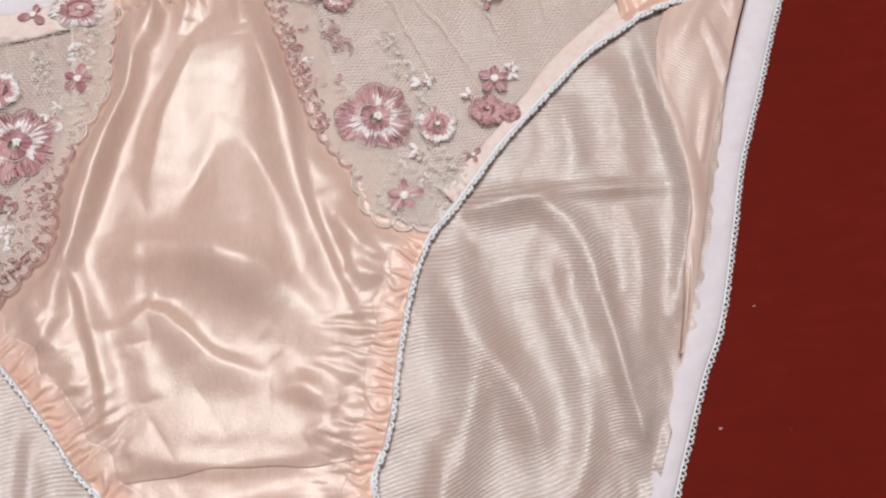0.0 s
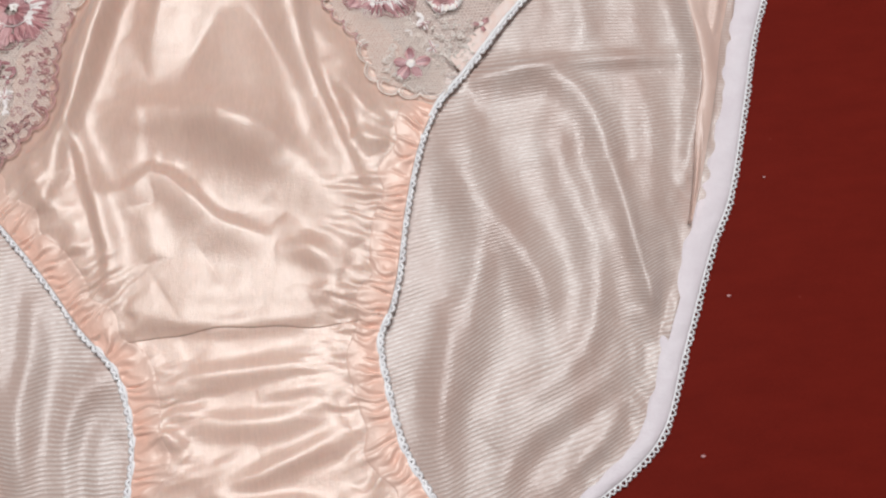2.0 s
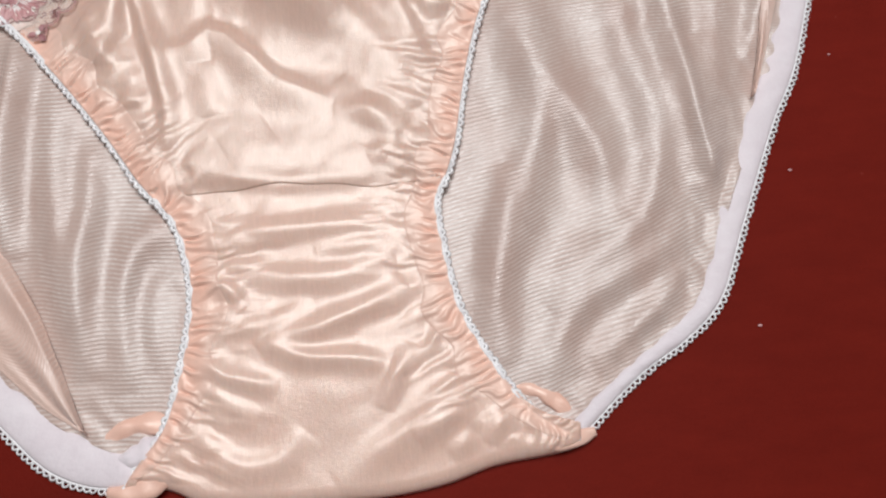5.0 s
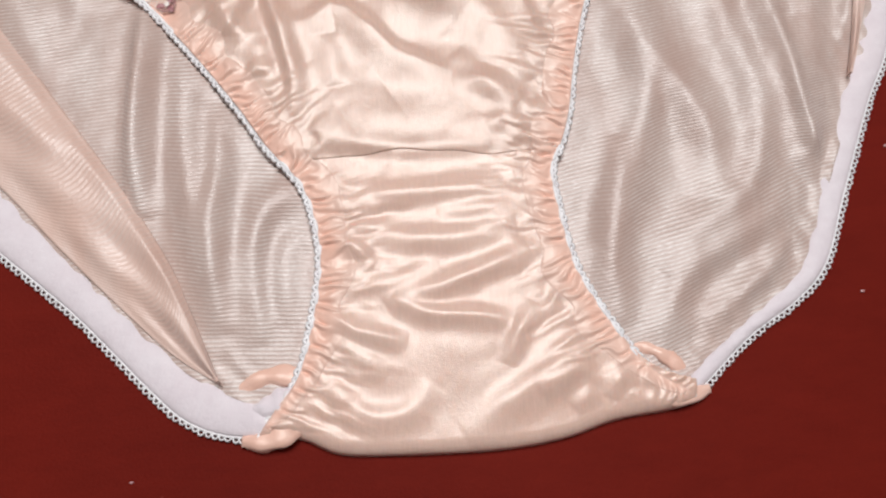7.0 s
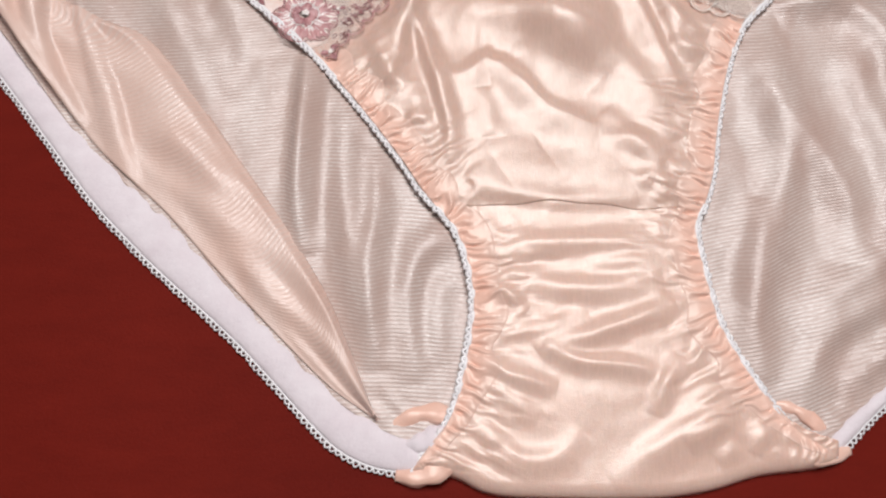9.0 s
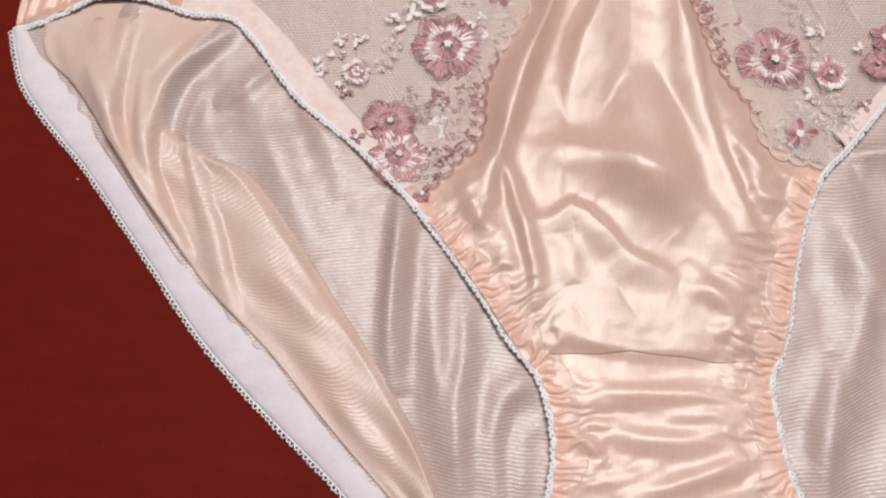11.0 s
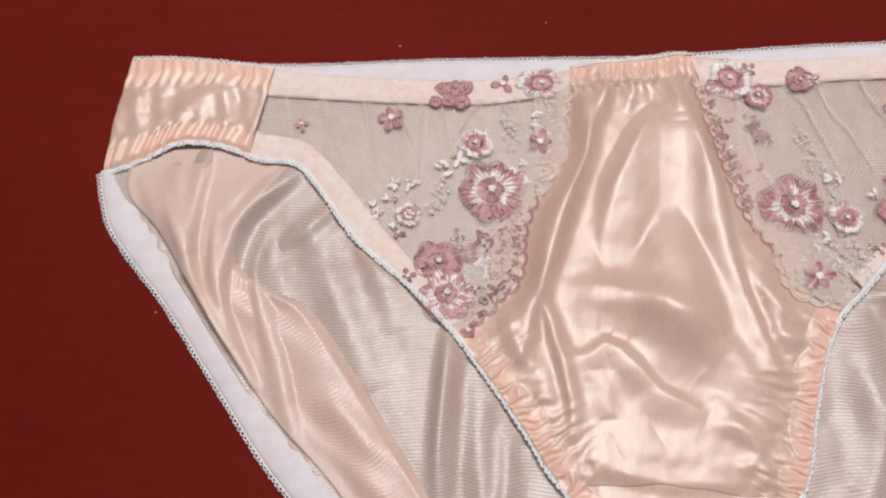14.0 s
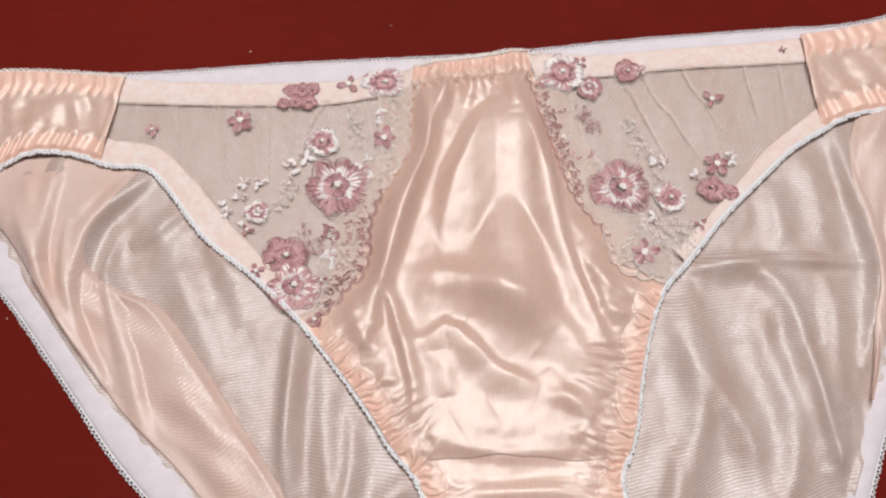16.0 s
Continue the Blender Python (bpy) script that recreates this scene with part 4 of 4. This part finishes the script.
def rose(x, y, r, petals=6, rot=0.0, outer=0, mid=3, inner=0, heart=3, squash=(1, 1), name="embroidered_flower", label="plum and white embroidered flower"):
    """A round flower in uneven rings of thread."""
    bm = bmesh.new()
    c, z, ph = np.array((x, y), float), level(x, y), rng.uniform(0, 6)
    ring(bm, c, rot, r * 0.42, r, petals, 0.22, z, outer, 0.38, 1, 0.35, squash, 0.14, ph)
    ring(bm, c, rot, r * 0.34, r * 0.84, petals, 0.30, z + 0.14, mid, 0.46, 1, 0.30, squash, 0.34, ph, 0.9)
    ring(bm, c, rot, r * 0.66, r * 1.02, petals, 0.22, z + 0.2, 1 if outer == 0 else outer, 0.50, 0 if outer == 0 else 2, 0.4, squash, 0.2, ph + 2.5, 0.0)
    o = c + np.array((math.cos(ph), math.sin(ph))) * r * 0.07
    ring(bm, o, rot, r * 0.16, r * 0.46, max(petals - 1, 4), 0.20, z + 0.3, inner, 0.40, 1, 0.25, squash, 0.16, ph + 1)
    rim = [(*(o + np.array((math.cos(g) * squash[0], math.sin(g) * squash[1])) * r * 0.47 * outline(g, max(petals - 1, 4), 0.2, ph + 1)), z + 0.5) for g in np.linspace(0, 6.283, 40, endpoint=False)]
    if r > 4.5:
        tube(bm, rim, 0.13 + 0.006 * r, 4, mid, True)
    edge = [(*(c + np.array((math.cos(g + rot) * squash[0], math.sin(g + rot) * squash[1])) * r * outline(g, petals, 0.22, ph)), z + 0.15) for g in np.linspace(0, 6.283, 64, endpoint=False)]
    tube(bm, edge, 0.10 + 0.006 * r, 4, 1 if outer == 0 else outer, True)
    ring(bm, o + np.array((0.05, 0.08)) * r, rot, r * 0.02, r * 0.145, 5, 0.4, z + 0.35, heart, 0.42, 2, 0.3, squash, 0.35, ph)
    return part(name, bm, THREADS, net_under(x), label)


def star(x, y, r, petals=5, rot=0.0, mi=0, heart=3, name="embroidered_star_flower", label="small plum embroidered flower"):
    """A small flower of separate pointed petals."""
    bm = bmesh.new()
    c, z = np.array((x, y), float), level(x, y)
    for k in range(petals):
        g = rot + 2 * math.pi * k / petals + rng.uniform(-0.12, 0.12)
        u, w = np.array((math.cos(g), math.sin(g))), np.array((-math.sin(g), math.cos(g)))
        R = r * rng.uniform(0.85, 1.1)
        n = max(4, int(R * 1.7))
        for i in range(n):
            t = (i + 0.5) / n * 2 - 1
            tip = R * (1 - 0.35 * t * t)
            stitch(bm, c + u * R * 0.16 + w * t * R * 0.10, c + u * tip + w * t * R * 0.34, R * 0.16, 0.4, z + 0.25 * (1 - t * t), mi if rng.random() > 0.35 else 1)
    ring(bm, c, 0, 0.05, r * 0.26, 5, 0.2, z + 0.5, heart, 0.4, 2, 0.3)
    return part(name, bm, THREADS, net_under(x), label)


def knots(points, r, mi, name="embroidered_leaf", label="white embroidered leaf"):
    """Raised little bundles of parallel thread."""
    for x, y in points:
        g, z = rng.uniform(0, 3.1), level(x, y)
        q = r * rng.uniform(0.9, 1.45)
        for leaf in range(rng.choice((1, 2, 2, 3))):
            bm = bmesh.new()
            g += rng.uniform(0.9, 2.0)
            u, w = np.array((math.cos(g), math.sin(g))), np.array((-math.sin(g), math.cos(g)))
            o = np.array((x, y)) + u * q * 0.7
            for i in range(5):
                t = (i - 2) / 2
                L = q * (1.15 - 0.55 * t * t)
                stitch(bm, o - u * L * 0.8 + w * t * q * 0.18, o + u * L + w * t * q * 0.42, q * 0.36, 0.3, z + 0.2 * (1 - t * t), mi)
            part(name, bm, THREADS, net_under(x), label)


def filigree(pts, width, mi, seed, name="filigree", label="fine cream thread filigree"):
    """Loose running loops of thread that fill a patch along a line."""
    bm = bmesh.new()
    r = random.Random(seed)
    line = spline(pts, 40)
    L = np.hypot(*np.diff(line, axis=0).T).sum()
    for k in range(int(L * width / 2.2)):
        p = line[r.randrange(40)] + np.array((r.uniform(-1, 1), r.uniform(-1, 1))) * width / 2
        a, e, g0 = r.uniform(0.5, 0.85), r.uniform(0.6, 1.0), r.uniform(0, 6)
        z = level(*p)
        tube(bm, [(p[0] + a * math.cos(g + g0), p[1] + a * e * math.sin(g), z + 0.02 + 0.06 * math.sin(2 * g)) for g in np.linspace(0, 5.6, 8)], 0.15, 4, mi)
    return tagged(part(name, bm, THREADS, net_under(line[0][0]), label), kind="stuff")


def scallops(pts, size, mi, inner, side, name="scalloped_border", label="scalloped embroidered lace border"):
    """Rows of arcs along the edge of the lace."""
    bm = bmesh.new()
    line = spline(pts, 200)
    s = np.r_[0, np.cumsum(np.hypot(*np.diff(line, axis=0).T))]
    n = max(2, int(s[-1] / size))
    cuts = [s[-1] * (k + (rng.uniform(-0.16, 0.16) if 0 < k < n else 0)) / n for k in range(n + 1)]
    for k in range(n):
        c0, c1 = cuts[k], cuts[k + 1]
        q = lambda t: np.array([np.interp(t, s, line[:, j]) for j in range(2)])
        a, b = q(c0), q(c1)
        t = (b - a) / np.hypot(*(b - a))
        nrm = np.array((-t[1], t[0])) * side
        m, R = (a + b) / 2, np.hypot(*(b - a)) / 2
        for rr, mm, rad in ((1.0, mi, 0.15), (0.70, inner, 0.12)):
            arc = [(*(m + t * R * rr * math.cos(g) * -1 + nrm * R * rr * 0.78 * math.sin(g)), 4.75) for g in np.linspace(0 if rr == 1 else -0.5, math.pi if rr == 1 else math.pi + 0.5, 11)]
            tube(bm, arc, rad, 4, mm)
        for i in range(13):
            g = math.pi * (i + 0.5) / 13
            u = t * math.cos(g) + nrm * 0.78 * math.sin(g)
            stitch(bm, m + u * R * 0.82, m + u * R * 1.03, 0.32, 0.12, 4.65, mi if rng.random() > 0.4 else inner)
    return part(name, bm, THREADS, net_under(line[0][0]), label)


# embroidery on the one side
rose(-54, 0, 12.6, 6, 0.3, squash=(1.0, 1.02))
rose(-61, 19, 6.6, 5, 0.9, outer=3, mid=0, inner=1, label="white edged embroidered flower")
star(-94, 28.5, 5.4, 5, 0.6)
star(-128, 24, 3.0, 4, 0.3, 1, 3, label="tiny pale rose embroidered flower")
for dx, dy, r in ((0, 2.5, 3.6), (4.6, 3.0, 3.2), (-4.2, 2.2, 3.0), (3.6, -3.2, 3.4), (-1.5, -3.0, 3.0), (-6.5, -3.8, 2.6)):
    rose(-71 + dx, 40 + dy, r, 5, dx, mid=1, inner=0, heart=1, name="embroidered_floret", label="small plum embroidered floret")
rose(-38, 46.5, 8.4, 6, 0.2, outer=3, mid=0, inner=1, squash=(1.1, 0.85), label="white edged embroidered flower")
star(-52, 45.5, 4.6, 3, 1.2)
star(-37, 21, 5.2, 5, 1.3)
knots([(-39, 34), (-38, 28), (-72, 11), (-69, 6.5), (-67, 12), (-74, 8)], 1.5, 3)
knots([(-90, 0.5), (-85, 0), (-95, -12), (-89, -15.5), (-82, 2.5), (-97, -9), (-92, -6)], 1.25, 3)
rose(-84, -11.5, 5.0, 5, 0.4, outer=3, mid=0, inner=3, label="white edged embroidered flower")
star(-87, -19, 2.8, 3, 4.2)
rose(-72, -29, 8.8, 5, 1.0, mid=1, inner=0, heart=3, squash=(1.05, 0.9))
rose(-68, -42, 10.0, 6, 0.1, outer=1, mid=3, inner=0, heart=3, squash=(1, 0.95))
star(-82, -35.5, 3.4, 4, 0.4)
star(-59.5, -54, 3.2, 3, 1.2)
star(-58, -39, 2.4, 3, 0.5)
star(-54.5, -23, 2.0, 3, 0.5)
knots([(-56.5, -17.5), (-53, -19.5), (-57, -21)], 1.1, 0, label="plum embroidered leaf")
knots([(-55, -29), (-53, -27.5), (-57.5, -28.5), (-55, -33)], 1.0, 3)
knots([(-46, 9), (-43, 12), (-41, 4)], 1.3, 3)
filigree([(-66, -19), (-62, -24), (-58, -29)], 7, 1, 1, label="fine rose thread filigree")
filigree([(-49, 33), (-49, 27), (-47, 19)], 6, 2, 2)
filigree([(-72, 4), (-73, -4), (-75, -10)], 6, 2, 3)
filigree([(-33, 40), (-34, 28), (-36, 12), (-40, 2)], 5, 2, 4)
filigree([(-47, -8), (-47, -26), (-50, -37)], 8, 1, 5, label="fine rose thread filigree")
filigree([(-50, -38), (-58, -47)], 6, 0, 15, label="fine plum thread filigree")
scallops([(-38, -2), (-42, -14), (-42.5, -32), (-49, -41), (-56, -49), (-61, -56)], 5.2, 1, 0, 1)
scallops([(-26, 47), (-29, 33), (-29, 20), (-33, 8), (-38, -1)], 6.4, 2, 2, 1, label="cream scalloped lace border")

for x, y, q in ((-90, 0.8, 2.6), (-84.5, 1.6, 2.2), (-95.5, -11.5, 2.6), (-89.5, -5, 2.0), (-73, 9.5, 2.6), (-68, 13.5, 2.2), (-55, -29, 2.8), (-44, 8, 2.4), (-38.5, 31, 2.2)):
    star(x, y, q, 4, rng.uniform(0, 3), 3, 1, label="small white embroidered flower")

# embroidery on the other side
rose(54, 0, 12.0, 7, 0.0)
rose(73, -4, 6.6, 5, 0.5, outer=3, mid=1, inner=0, heart=3, label="white edged embroidered flower")
rose(89, -0.5, 5.6, 6, 0.2, mid=1, inner=0, heart=1)
rose(96, -2.0, 3.4, 5, 0.7, mid=1, inner=0, heart=1, name="embroidered_floret", label="small plum embroidered floret")
star(92.5, 10.5, 5.4, 5, 0.2)
star(61, -27, 5.8, 5, 0.3)
rose(34.5, 51.5, 9.4, 6, 0.5, outer=3, mid=0, inner=1, squash=(0.95, 1.0), label="white edged embroidered flower")
rose(45, 45, 5.6, 5, 0.1, mid=3, inner=0)
rose(61, 53, 5.6, 5, 0.4, mid=1, inner=0)
star(66, 53, 3.6, 4, 0.8, 3, 0, label="small white embroidered flower")
star(94, 40, 4.6, 3, 0.2)
star(126, 64, 1.8, 4, 0.2)
star(83, -15.5, 3.0, 3, 0.8)
star(42, 56.5, 3.2, 4, 0.8)
star(26, 47, 3.0, 4, 0.2, 1)
knots([(72, 12), (84, 5.5), (99, 15), (69, 11), (98, 12)], 1.35, 3)
knots([(33, 27), (34, 33), (31, 30)], 1.2, 0, label="plum embroidered leaf")
knots([(37, 15), (40, 13), (44.5, 14), (36, 20)], 1.2, 1, label="rose embroidered leaf")
knots([(34.5, 23), (62, -16), (66, -12)], 1.2, 3)
filigree([(41, 37), (42, 31), (47, 25)], 6, 1, 6, label="fine rose thread filigree")
filigree([(59, 30), (61, 24), (65, 16)], 6, 2, 7)
filigree([(66, 15), (69, 8), (70, 4)], 4, 2, 8)
filigree([(64, -14), (66, -20), (72, -22)], 8, 2, 9)
filigree([(73, -14), (77, -20), (72, -29)], 8, 2, 10)
filigree([(56, -20), (55, -30), (62, -34)], 5, 2, 11)
filigree([(26, 42), (29, 28), (34, 12), (39, -2)], 4.5, 1, 12, label="fine rose thread filigree")
scallops([(21, 52), (25, 40), (29, 24), (34, 6), (38, -5), (45, -14), (49, -20)], 5.0, 1, 2, -1)
scallops([(48.5, -18), (49.5, -29), (55, -35), (64, -36.5), (71, -35)], 7.0, 2, 2, -1, label="cream scalloped lace border")

for x, y, q in ((71, 12, 2.8), (84, 5.5, 2.2), (98.5, 14.5, 2.4), (66, -14, 2.4), (35, 22, 1.8), (68, -22, 2.4)):
    star(x, y, q, 4, rng.uniform(0, 3), 3, 1, label="small white embroidered flower")

# ---------------------------------------------------------------- lint on the table
for x, y, r in ((128, -145, 0.5), (-64, -185, 0.4), (143, -103, 0.45), (161, -162, 0.45), (160, -69, 0.35), (-171, -53, 0.4), (-94, 64, 0.5), (-36, 78, 0.35)):
    bm = bmesh.new()
    bmesh.ops.create_icosphere(bm, subdivisions=1, radius=r * MM, matrix=Matrix.Translation((x * MM, y * MM, 0.25 * MM)) @ Matrix.Diagonal((1.4, 0.8, 0.6, 1)))
    tagged(part("lint", bm, ROSE), "tiny pale speck of lint on the red table", "lint", "lint on the table")
